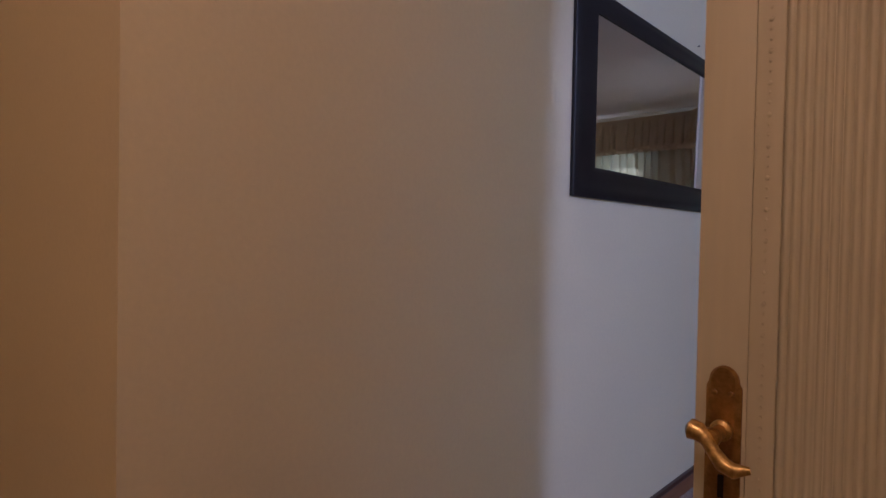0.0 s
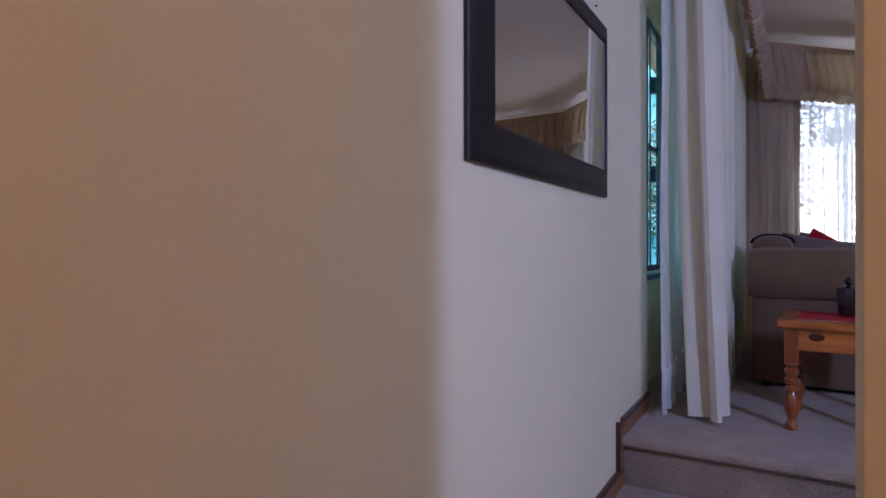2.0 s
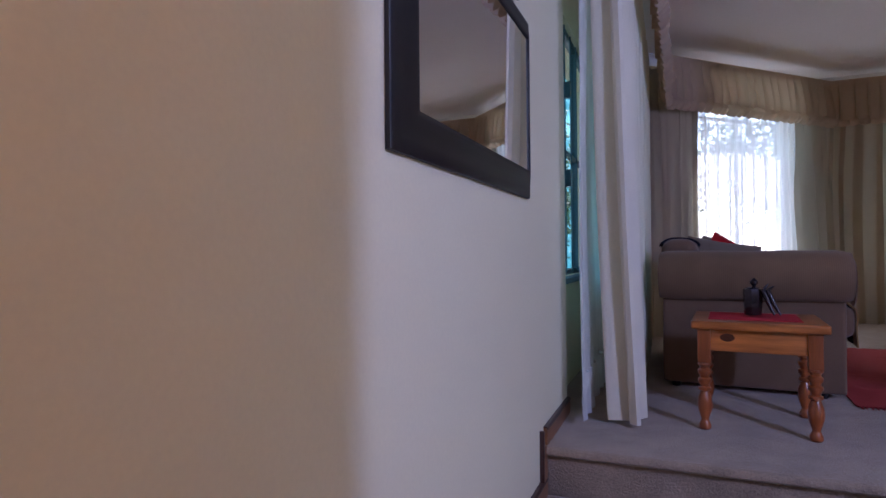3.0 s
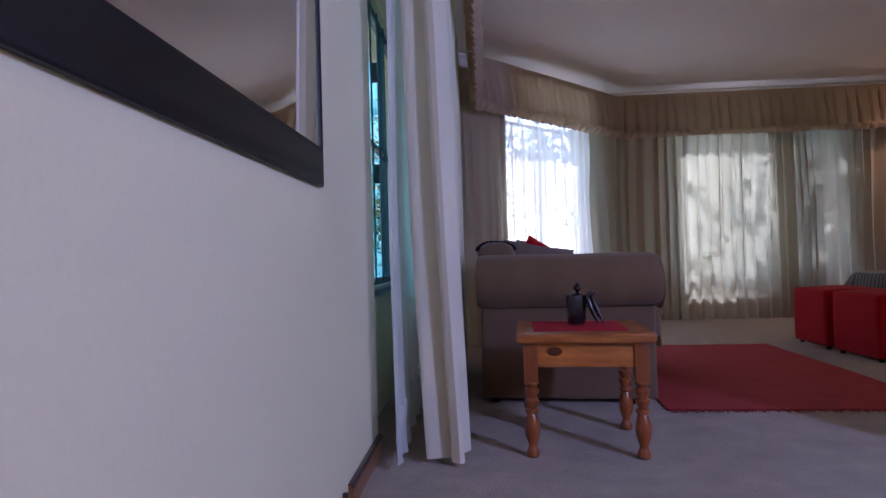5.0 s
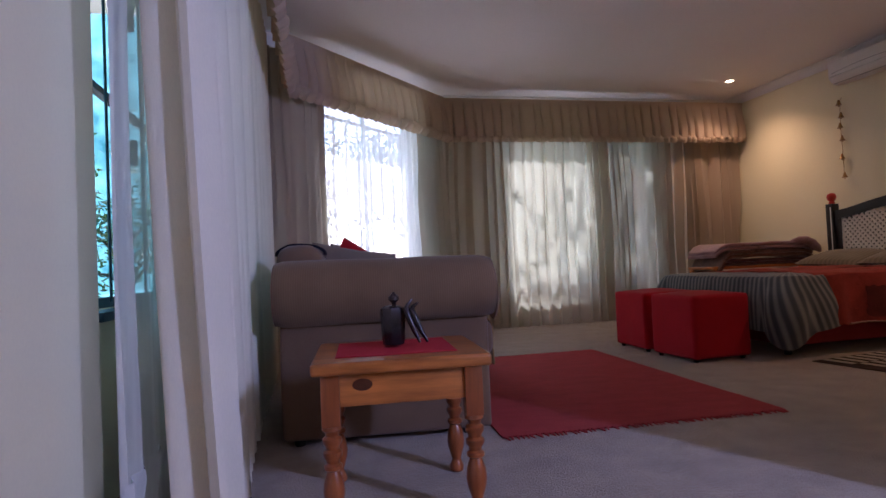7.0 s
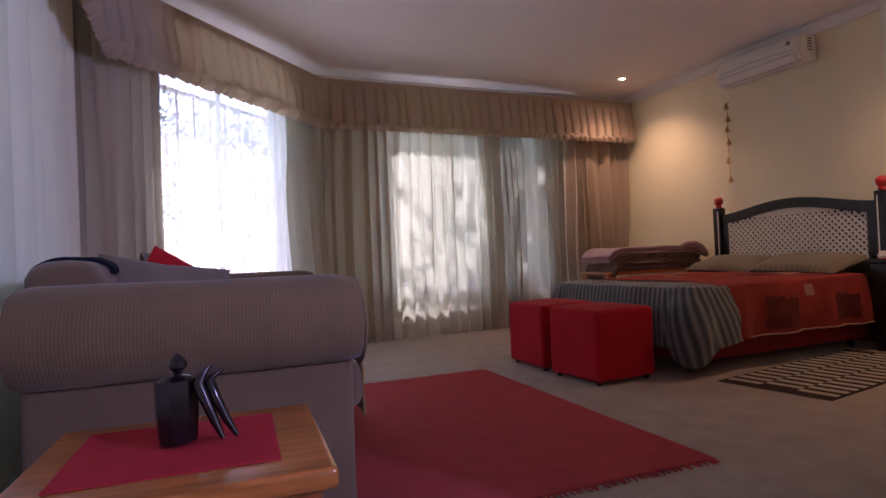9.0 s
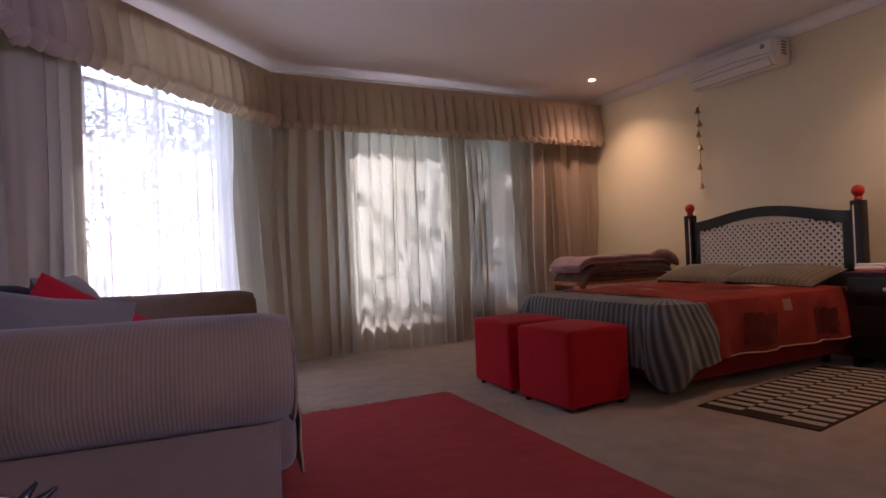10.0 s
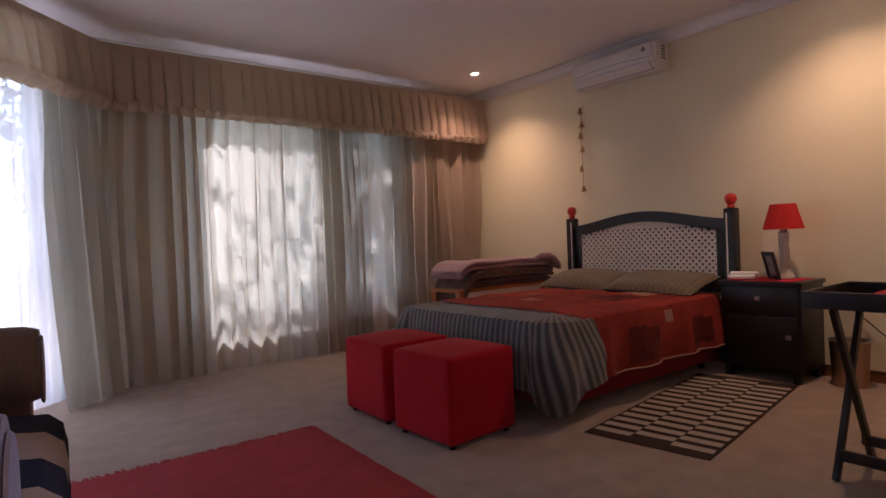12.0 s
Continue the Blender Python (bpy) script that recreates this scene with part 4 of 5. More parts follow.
# abstract figurine: a square-shouldered pot body, a knob, and two tapering bars reaching down at one side
bm = bmesh.new()
lathe(bm, [(0.012, 0.0), (0.040, 0.003), (0.043, 0.02), (0.046, 0.06), (0.048, 0.105), (0.045, 0.120), (0.030, 0.127), (0.010, 0.130)], 8, m=Matrix.Translation((-0.012, 0.012, 0)) @ Matrix.Diagonal((0.86, 0.78, 1, 1)) @ pose(0, 0, 0, 0, 0, 22.5))
lathe(bm, [(0.006, -0.022), (0.008, -0.012), (0.0175, -0.004), (0.0165, 0.007), (0.006, 0.017), (0.002, 0.022)], 16, m=Matrix.Translation((-0.010, 0.0, 0.150)))
for _s in (0, 1):
    tube(bm, [(0.046 + 0.022 * _s, -0.016, 0.146 - 0.012 * _s), (0.032 + 0.018 * _s, -0.014, 0.128 - 0.006 * _s), (0.022 + 0.020 * _s, -0.022, 0.112), (0.032 + 0.020 * _s, -0.030, 0.080), (0.046 + 0.022 * _s, -0.038, 0.040), (0.058 + 0.026 * _s, -0.048, 0.008)], [0.0025, 0.007, 0.0115, 0.0105, 0.0085, 0.004], 12)
thing("figurine", "dark polished abstract figurine on the side table", "figurine", m=pose(0.835, 3.385, TZ + 0.008, 0, 0, 10), bm=bm, mat=BRONZE)

# ---- red rug with fringe ----
_rug = thing("red_rug", "flat woven red cotton rug with short fringes", "rug", m=pose(1.318, 3.850, 0, 0, 0, -2.0))
RW, RL = 1.34, 2.02


def rug_top(u, v):
    e = 0.004 * wob(u * 3, v * 22, 2) if u in (0, 1) else 0
    return Vector((u * RW + e, v * RL + (0.006 * wob(u * 20, 1) if v in (0, 1) else 0), 0.0075 + 0.0022 * wob(u * 5, v * 5) + 0.001 * wob(u * 60, v * 90)))


part("rug_body", grid(rug_top, 60, 80, 0.006), RUGRED, _rug)
_strands = []
for _k in range(6):
    dx, ln = random.uniform(-0.018, 0.018), random.uniform(0.025, 0.045)
    _strands.append(finish("tassel", tube(bmesh.new(), [(0, 0.004, 0.006), (dx * 0.4, -ln * 0.5, 0.006), (dx, -ln, 0.0035)], [0.0048, 0.004, 0.0028], 5), RUGRED))
for _end in (0, 1):
    for _i in range(62):
        x = (_i + 0.5) * RW / 62 + random.uniform(-0.006, 0.006)
        _o = new("tassel", _strands[random.randrange(6)])
        _o.parent = _rug
        _o.matrix_basis = pose(x, RL * _end, 0, 0, 0, 180 * _end)

# ---- two red cube poufs ----


def pouf(m):
    ob = thing("pouf", "red suede cube pouf at the foot of the bed", "pouf", m=m, group="poufs at the bed")
    bm = box(bmesh.new(), (-0.232, -0.232, 0.022), (0.232, 0.232, 0.452), 0.028, 4)
    bmesh.ops.subdivide_edges(bm, edges=[e for e in bm.edges if e.calc_length() > 0.2], cuts=7, use_grid_fill=True)
    for v in bm.verts:
        if v.co.z > 0.40:
            v.co.z += 0.022 * (1 - (v.co.x / 0.24) ** 2) * (1 - (v.co.y / 0.24) ** 2)
        v.co += Vector((wob(v.co.y * 5, v.co.z * 5), wob(v.co.x * 5, v.co.z * 5, 3), 0)) * 0.005
    part("body", bm, RED, ob)
    t = bmesh.new()
    _pts = [(-0.222, -0.222, 0.445), (0.222, -0.222, 0.445), (0.222, 0.222, 0.445), (-0.222, 0.222, 0.445), (-0.222, -0.222, 0.445)]
    tube(t, _pts, 0.0035, 6)
    part("seam", t, RED, ob)
    for sx in (-1, 1):
        for sy in (-1, 1):
            part("foot", lathe(bmesh.new(), [(0.016, 0), (0.02, 0.024)], 10, m=Matrix.Translation((sx * 0.19, sy * 0.19, 0))), BLACKWOOD, ob)
    return ob


_p = pouf(pose(3.255, 5.215, 0, 0, 0, 3))
copy_thing(_p, pose(3.255, 5.765, 0, 0, 0, -1))

# ---- bed ----
BX0, BX1, BY0, BY1 = 3.66, 5.60, 4.87, 6.30
_bed = thing("bed", "double bed with a black headboard and terracotta quilt", "bed")
for _y in (4.843, 6.318):
    p = part("post", box(bmesh.new(), (5.585, _y - 0.04, 0.0), (5.665, _y + 0.04, 1.175), 0.006), BLACKWOOD, _bed)
    part("stripe", box(bmesh.new(), (5.5825, _y - 0.022 if _y > 5 else _y + 0.012, 0.25), (5.5848, _y - 0.012 if _y > 5 else _y + 0.022, 1.14)), LATTICE, p)
    part("ball", lathe(bmesh.new(), [(0.022, 0.0), (0.030, 0.006), (0.026, 0.018), (0.022, 0.026), (0.036, 0.045), (0.043, 0.066), (0.040, 0.088), (0.026, 0.106), (0.004, 0.112)], 22, m=Matrix.Translation((5.625, _y, 1.175))), REDGLOSS, p, "glossy red wooden ball")


def hb_top(y):
    t = (y - 4.88) / (6.28 - 4.88)
    return 1.105 + 0.092 * math.sin(math.pi * t) ** 1.6


def rail(y0, y1, f0, f1, x0=5.605, x1=5.645, n=28):
    bm = bmesh.new()
    rows = []
    for i in range(n + 1):
        y = y0 + (y1 - y0) * i / n
        rows.append([bm.verts.new((x, y, z)) for x, z in ((x0, f0(y)), (x1, f0(y)), (x1, f1(y)), (x0, f1(y)))])
    for a, b in zip(rows, rows[1:]):
        for k in range(4):
            bm.faces.new((a[k], a[(k + 1) % 4], b[(k + 1) % 4], b[k]))
    bm.faces.new(rows[0])
    bm.faces.new(rows[-1][::-1])
    bmesh.ops.bevel(bm, geom=[e for e in bm.edges if abs((e.verts[0].co - e.verts[1].co).y) > 0.02], offset=0.004, segments=2, affect="EDGES")
    return bm


part("top_rail", rail(4.882, 6.279, lambda y: hb_top(y) - 0.085, hb_top), BLACKWOOD, _bed)
part("bottom_rail", box(bmesh.new(), (5.605, 4.882, 0.55), (5.645, 6.279, 0.66), 0.004), BLACKWOOD, _bed)
for _y0, _y1 in ((4.882, 4.952), (6.209, 6.279)):
    part("stile", box(bmesh.new(), (5.606, _y0, 0.66), (5.644, _y1, 1.045), 0.003), BLACKWOOD, _bed)
part("backing", box(bmesh.new(), (5.640, 4.95, 0.64), (5.652, 6.21, 1.06)), BLACKWOOD, _bed)
# diagonal lattice, clipped to the panel
bm = bmesh.new()
for lo, hi in (((5.612, 4.952, 0.66), (5.632, 4.958, 1.03)), ((5.612, 6.203, 0.66), (5.632, 6.209, 1.03)), ((5.612, 4.958, 0.66), (5.632, 6.203, 0.667))):
    box(bm, lo, hi)
_lat = part("lattice", bm, LATTICE, _bed, "cream painted diagonal lattice panel", smooth=False)
_ys, _ye, _zs = 4.952, 6.209, 0.66
_step = 0.047
for _dir, _xo in ((1, 5.618), (-1, 5.626)):
    c = -1.0
    while c < 2.6:
        pts = []
        for k in range(61):
            z = _zs + k * 0.0075
            y = _ys + c + _dir * (z - _zs) if _dir == 1 else _ys + c - (z - _zs)
            if _ys + 0.004 < y < _ye - 0.004 and z < hb_top(y) - 0.088:
                pts.append((y, z))
        if len(pts) > 2:
            (ya, za), (yb, zb) = pts[0], pts[-1]
            d = Vector((0, yb - ya, zb - za)).normalized()
            s = Vector((0, -d.z, d.y)) * 0.0088
            A, B = Vector((0, ya, za)), Vector((0, yb, zb))
            t = bmesh.new()
            q = [A - s, B - s, B + s, A + s]
            f = [t.verts.new((_xo - 0.004, v.y, v.z)) for v in q]
            g = [t.verts.new((_xo + 0.004, v.y, v.z)) for v in q]
            t.faces.new(f)
            t.faces.new(g[::-1])
            for k in range(4):
                t.faces.new((f[k], f[(k + 1) % 4], g[(k + 1) % 4], g[k]))
            part("slat", t, LATTICE, _lat, smooth=False)
        c += _step * math.sqrt(2) * 0.78
part("bed_base", soft_box((BX0 + 0.06, BY0 + 0.03, 0.08), (BX1 - 0.01, BY1 - 0.03, 0.30), 0.02, 3, 0.004), VALREST, _bed)
part("mattress", soft_box((BX0 + 0.04, BY0 + 0.02, 0.30), (BX1 - 0.005, BY1 - 0.02, 0.525), 0.05, 4, 0.006), RUGCREAM, _bed)
for _x in (BX0 + 0.15, BX1 - 0.15):
    for _y in (BY0 + 0.15, BY1 - 0.15):
        part("leg", lathe(bmesh.new(), [(0.025, 0), (0.03, 0.08)], 12, m=Matrix.Translation((_x, _y, 0))), BLACKWOOD, _bed)


HALF = (BY1 - BY0) / 2 + 0.015


def quilt_at(s, x, lift=0.0):
    """A place on the quilt: s metres from the bed's middle line, over the edge beyond HALF; x along the bed."""
    side = max(0.0, abs(s) - HALF)
    sg = 1 if s > 0 else -1
    y = (BY0 + BY1) / 2 + sg * (min(abs(s), HALF) + 0.035 * (1 - math.exp(-side * 9)))
    z = 0.572 - side + 0.012 * wob(x * 4.5, s * 4.5, 1.0) + 0.005 * wob(x * 13, s * 13, 2.0)
    if side == 0:
        z += 0.018 * (1 - math.exp((abs(s) - HALF) * 8)) - 0.012
        return Vector((x, y, z + lift))
    wav = 0.024 * min(1, side / 0.3) * math.sin(x * 13 + 3 * wob(x * 2.4, 1.0)) + 0.006 * wob(x * 9, s * 9)
    return Vector((x, y + sg * (wav + lift), z))


def quilt_piece(x0, x1, s0, s1, nu, nv, lift=0.0, ragged=0.0):
    def fn(u, v):
        x, s = x0 + u * (x1 - x0), s0 + v * (s1 - s0)
        return quilt_at(s + ragged * wob(x * 22, s * 3), x + ragged * wob(s * 22, x * 3), lift)
    return grid(fn, nu, nv)


def quilt_full(u, v):
    s = (2 * v - 1) * (HALF + 0.365)
    x = 3.90 + u * (5.42 - 3.90)
    side = max(0.0, -s - HALF)
    x += 0.16 * side * (1 - u) * 2.2       # the near hem is swept back at the foot
    return quilt_at(s + (0.012 * wob(x * 8, 4) if v in (0, 1) else 0), x)


_quilt = thing("quilt", "terracotta quilt with dark and pale patches over the bed", "quilt")
part("quilt_cloth", grid(quilt_full, 64, 70), QUILT, _quilt)
for _x0, _x1, _s0, _s1, _mm in ((4.30, 4.62, -HALF - 0.32, -HALF - 0.12, QUILTDARK), (4.98, 5.26, -HALF - 0.31, -HALF - 0.14, QUILTDARK), (4.70, 4.78, -HALF - 0.13, -HALF - 0.05, QUILTPALE),
                                (4.52, 4.86, -0.50, -0.22, QUILTDARK), (4.24, 4.38, 0.0, 0.10, QUILTPALE), (4.58, 4.74, 0.28, 0.38, QUILTPALE), (4.95, 5.12, -0.45, -0.25, QUILTPALE)):
    part("patch", quilt_piece(_x0, _x1, _s0, _s1, 26, 20, 0.003, 0.022 if _mm is QUILTDARK else 0.006), _mm, _quilt)
part("edging", tube(bmesh.new(), [quilt_at(-HALF - 0.360, 4.15 + k * 0.021, 0.004) + Vector((0, 0, 0.003 * (k % 2))) for k in range(62)], 0.0065, 6), QUILTPALE, _quilt, "pale corded hem")


def bed_foot_runner(va, vb, rows):
    """The grey striped end of the bedspread: it follows the bed's edge round both corners and hangs to the floor."""
    rad, x_end = 0.16, 3.97
    xa, ya, yb = BX0 - 0.01, BY0 - 0.035, BY1 + 0.035
    path = []
    for k in range(14):
        path.append((x_end - (x_end - xa - rad) * k / 14, ya, 0, -1))
    for k in range(10):
        a = radians(270 - 90 * k / 10)
        path.append((xa + rad + rad * math.cos(a), ya + rad + rad * math.sin(a), math.cos(a), math.sin(a)))
    for k in range(36):
        path.append((xa, ya + rad + (yb - ya - 2 * rad) * k / 36, -1, 0))
    for k in range(10):
        a = radians(180 - 90 * k / 10)
        path.append((xa + rad + rad * math.cos(a), yb - rad + rad * math.sin(a), math.cos(a), math.sin(a)))
    for k in range(15):
        path.append((xa + rad + (x_end - xa - rad) * k / 14, yb, 0, 1))
    n = len(path) - 1
    run = [0.0]
    for (x0, y0, *_), (x1, y1, *_) in zip(path, path[1:]):
        run.append(run[-1] + math.hypot(x1 - x0, y1 - y0))

    def fn(u, v):
        x, y, nx, ny = path[round(u * n)]
        s = run[round(u * n)]
        corner = abs(nx * ny) * 2
        if v < 0.3:
            w = 1 - v / 0.3
            ix, iy = min(max(x, xa + 0.36), x_end), min(max(y, ya + 0.30), yb - 0.30)
            e = w
            return Vector((x + (ix - x) * e, y + (iy - y) * e, 0.572 - 0.020 * (1 - w) ** 3 + 0.006 * wob(x * 6, y * 6, 1)))
        t = (v - 0.3) / 0.7
        hang = 0.38 + 0.105 * corner
        z = 0.552 - hang * t
        out = 0.030 * math.sin(min(1.0, t * 1.6) * math.pi / 2) + corner * (0.105 * math.sin(math.pi * min(1, t * 0.8)))
        rip = 0.014 * math.sin(s * 19 + 2.2 * wob(s * 2, 3)) * t
        if abs(ny) > 0.99:
            # along the side the loose edge runs down aslant
            x += 0.10 * math.sin(t * math.pi / 2) * min(1.0, (x - xa) / 0.4)
            z += 0.05 * t * min(1.0, max(0.0, x - xa - 0.2) / 0.3)
        return Vector((x + nx * (out + rip), y + ny * (out + rip), max(z, 0.05) + 0.006 * wob(s * 5, t * 3)))
    return grid(lambda u, v: fn(u, va + (vb - va) * v), n, rows, 0.0, uv=lambda u, v: (run[round(u * n)] + 0.10 * max(0, va + (vb - va) * v - 0.3) * (1 if u < 0.3 else 0), v))


_run = thing("bed_runner", "grey and white striped bedspread end hanging over the foot", "bedspread")
part("cover", bed_foot_runner(0.0, 0.955, 23), BEDSTRIPE, _run)
part("hem", bed_foot_runner(0.955, 1.0, 2), BEDSTRIPE, _run)



for _y, _s in ((5.25, 1), (5.92, 4)):
    thing("pillow", "flat olive striped pillow at the headboard", "pillow", m=pose(5.32, _y, 0.640, 2, -13, 0), bm=pillow_mesh(0.46, 0.72, 0.115, puff=0.42, seed=_s), mat=PILLOW, group="pillows")

# ---- blanket bench beyond the bed ----
_st = thing("pine_bench", "low pine bench holding folded blankets", "bench", m=pose(4.93, 6.72, 0))
part("top", box(bmesh.new(), (-0.54, -0.20, 0.575), (0.54, 0.20, 0.605), 0.006), PINE, _st)
part("board", box(bmesh.new(), (-0.46, -0.19, 0.42), (0.46, -0.172, 0.575), 0.003), LATTICE, _st, "cream painted front board")
for _sx in (-1, 1):
    for _sy in (-1, 1):
        part("leg", box(bmesh.new(), (_sx * 0.50 - 0.03, _sy * 0.165 - 0.03, 0), (_sx * 0.50 + 0.03, _sy * 0.165 + 0.03, 0.575), 0.004), PINE, _st)


def folded_blanket(label, w, d, h, layers, z, mat, seed, x, turn, droop):
    """A blanket folded into layers with rounded folded edges, its left end hanging over."""
    bm = bmesh.new()
    lh = h / layers
    for k in range(layers):
        sh = 0.022 * wob(k * 2.3, seed)
        t = box(bmesh.new(), (-w / 2 + sh, -d / 2, k * lh + 0.001), (w / 2 + sh, d / 2, (k + 1) * lh - 0.001), lh * 0.46, 4)
        bmesh.ops.subdivide_edges(t, edges=[e for e in t.edges if e.calc_length() > 0.12], cuts=11, use_grid_fill=True)
        for v in t.verts:
            left, right = max(0.0, -v.co.x - 0.44), max(0.0, v.co.x - 0.48)
            v.co.z -= droop * left * (1 + 2.5 * left) + 0.35 * right
            v.co.x += 0.35 * left
            v.co += Vector((0.014 * wob(v.co.y * 6, v.co.z * 20, seed + k), 0.016 * wob(v.co.x * 5, seed + k), 0.014 * wob(v.co.x * 4, v.co.y * 4, seed)))
        join(bm, t)
    return thing("folded_blanket", label, "blanket", m=pose(x, 6.72, z, 0, 0, turn), bm=bm, mat=mat)


folded_blanket("dark wine patterned fleece blanket folded on the bench", 1.22, 0.43, 0.060, 2, 0.612, BLANKET_C, 1.0, 4.92, 0, 1.6)
folded_blanket("brown patterned fleece blanket folded in the stack", 1.18, 0.45, 0.075, 2, 0.682, BLANKET_B, 2.0, 4.97, 1.5, 0.8)
_top = folded_blanket("mauve fleece blanket folded on top of the stack", 1.24, 0.46, 0.070, 2, 0.762, BLANKET_A, 3.0, 4.97, -1.5, 0.30)
part("rolled_corner", tube(bmesh.new(), [(0.34, -0.20, 0.055), (0.40, -0.235, 0.075), (0.47, -0.245, 0.070), (0.55, -0.235, 0.035), (0.62, -0.215, -0.010), (0.68, -0.19, -0.045)], [0.022, 0.034, 0.042, 0.045, 0.040, 0.018], 14), BLANKET_A, _top)

# ---- bedside ----
_ns = thing("nightstand", "black wooden nightstand with a drawer and a door", "nightstand", m=pose(5.37, 4.305, 0))
ND, NW, NH = 0.385, 0.515, 0.665
bm = box(bmesh.new(), (0.018, 0.0, 0.075), (ND, NW, NH - 0.028), 0.004)
part("body", bm, BLACKWOOD, _ns)
part("top", box(bmesh.new(), (-0.015, -0.018, NH - 0.028), (ND, NW + 0.018, NH), 0.006), BLACKWOOD, _ns)
_d1 = part("drawer", box(bmesh.new(), (0.0, 0.02, 0.445), (0.018, NW - 0.02, 0.625), 0.004), BLACKWOOD, _ns)
_d2 = part("door", box(bmesh.new(), (0.0, 0.02, 0.10), (0.018, NW - 0.02, 0.435), 0.004), BLACKWOOD, _ns)
part("knob", box(bmesh.new(), (-0.018, NW / 2 - 0.017, 0.535), (0.0, NW / 2 + 0.017, 0.563), 0.003), STEEL, _d1, "square steel knob")
part("knob", box(bmesh.new(), (-0.018, 0.055, 0.29), (0.0, 0.089, 0.318), 0.003), STEEL, _d2, "square steel knob")
for _x in (0.04, ND - 0.04):
    for _y in (0.04, NW - 0.04):
        part("foot", box(bmesh.new(), (_x - 0.022, _y - 0.022, 0), (_x + 0.022, _y + 0.022, 0.075), 0.003), BLACKWOOD, _ns)


def ncloth(u, v):
    return Vector((5.365 + 0.33 * u, 4.335 + 0.43 * v, NH + 0.004 + 0.0015 * wob(u * 5, v * 5)))


thing("table_mat", "red cloth mat on the nightstand", "table mat", bm=grid(ncloth, 10, 10, 0.0025), mat=REDCLOTH)
_lm = thing("table_lamp", "bedside lamp with a red shade and twisted pale column", "lamp", m=pose(5.585, 4.475, NH + 0.008))
part("base", lathe(bmesh.new(), [(0.058, 0), (0.060, 0.012), (0.050, 0.03), (0.040, 0.055), (0.036, 0.065)], 28), CERAMIC, _lm)


def twist(u, v):
    a = 2 * math.pi * u
    r = 0.029 + 0.004 * math.sin(9 * a + v * 14)
    return Vector((r * math.cos(a), r * math.sin(a), 0.065 + v * 0.245))


part("column", grid(twist, 90, 26), CERAMIC, _lm, "pale column with spiral flutes")
part("socket", lathe(bmesh.new(), [(0.03, 0.310), (0.022, 0.322), (0.018, 0.36)], 18), STEEL, _lm)


def shade(u, v):
    a = 2 * math.pi * u
    r = 0.126 + (0.078 - 0.126) * v
    return Vector((r * math.cos(a), r * math.sin(a), 0.335 + 0.170 * v))


part("shade", grid(shade, 40, 6, 0.002), SHADE, _lm, "red cloth empire shade")
_pf = thing("photo_frame", "black photo frame leaning on the nightstand", "photo frame", m=pose(5.47, 4.50, NH + 0.008, 0, -14, -42))
bm = bmesh.new()
for lo, hi in (((0, -0.075, 0), (0.016, -0.052, 0.19)), ((0, 0.052, 0), (0.016, 0.075, 0.19)), ((0, -0.052, 0), (0.016, 0.052, 0.025)), ((0, -0.052, 0.165), (0.016, 0.052, 0.19))):
    box(bm, lo, hi, 0.002)
part("frame", bm, BLACKWOOD, _pf)
part("print", box(bmesh.new(), (0.008, -0.052, 0.025), (0.012, 0.052, 0.165)), PHOTO, _pf, "grey photograph print")
_ph = thing("telephone", "small white telephone on the nightstand", "telephone", m=pose(5.46, 4.70, NH + 0.008, 0, 0, 15))
part("base", box(bmesh.new(), (-0.05, -0.085, 0), (0.05, 0.085, 0.028), 0.01, 3), WHITEPLASTIC, _ph)
part("handset", box(bmesh.new(), (-0.03, -0.095, 0.028), (0.025, 0.075, 0.050), 0.010, 3), WHITEPLASTIC, _ph)

# striped rug: alternating dark and cream weft bars in three lanes, the middle lanes offset
_zr = thing("striped_rug", "black and cream striped flatweave rug beside the bed", "rug", m=pose(3.80, 4.10, 0, 0, 0, 8.2))
ZL, ZW = 1.575, 0.625


def zbody(u, v):
    return Vector((ZL * u, ZW * v, 0.006 + 0.0015 * wob(u * 6, v * 4)))


part("rug_body", grid(zbody, 40, 16, 0.004), RUGDARK, _zr)
_nb = 14
for _lane in range(3):
    for _i in range(_nb):
        x0 = 0.07 + (ZL - 0.14) / _nb * (_i + (0.5 if _lane == 1 else 0.0))
        x1 = x0 + (ZL - 0.14) / _nb * 0.55
        y0 = 0.012 + _lane * (ZW - 0.024) / 3
        y1 = y0 + (ZW - 0.024) / 3 - 0.004
        bm = bmesh.new()
        n = 5
        a = [bm.verts.new((x0 + 0.003 * wob(k, _i, _lane), y0 + (y1 - y0) * k / n, 0.0088 + 0.0015 * wob(x0 / ZL * 6, (y0 + (y1 - y0) * k / n) / ZW * 4))) for k in range(n + 1)]
        b = [bm.verts.new((x1 + 0.003 * wob(k, _i, _lane + 5), v.co.y, v.co.z)) for k, v in enumerate(a)]
        for k in range(n):
            bm.faces.new((a[k], b[k], b[k + 1], a[k + 1]))
        bmesh.ops.solidify(bm, geom=bm.faces[:], thickness=0.002)
        part("stripe", bm, RUGCREAM, _zr)

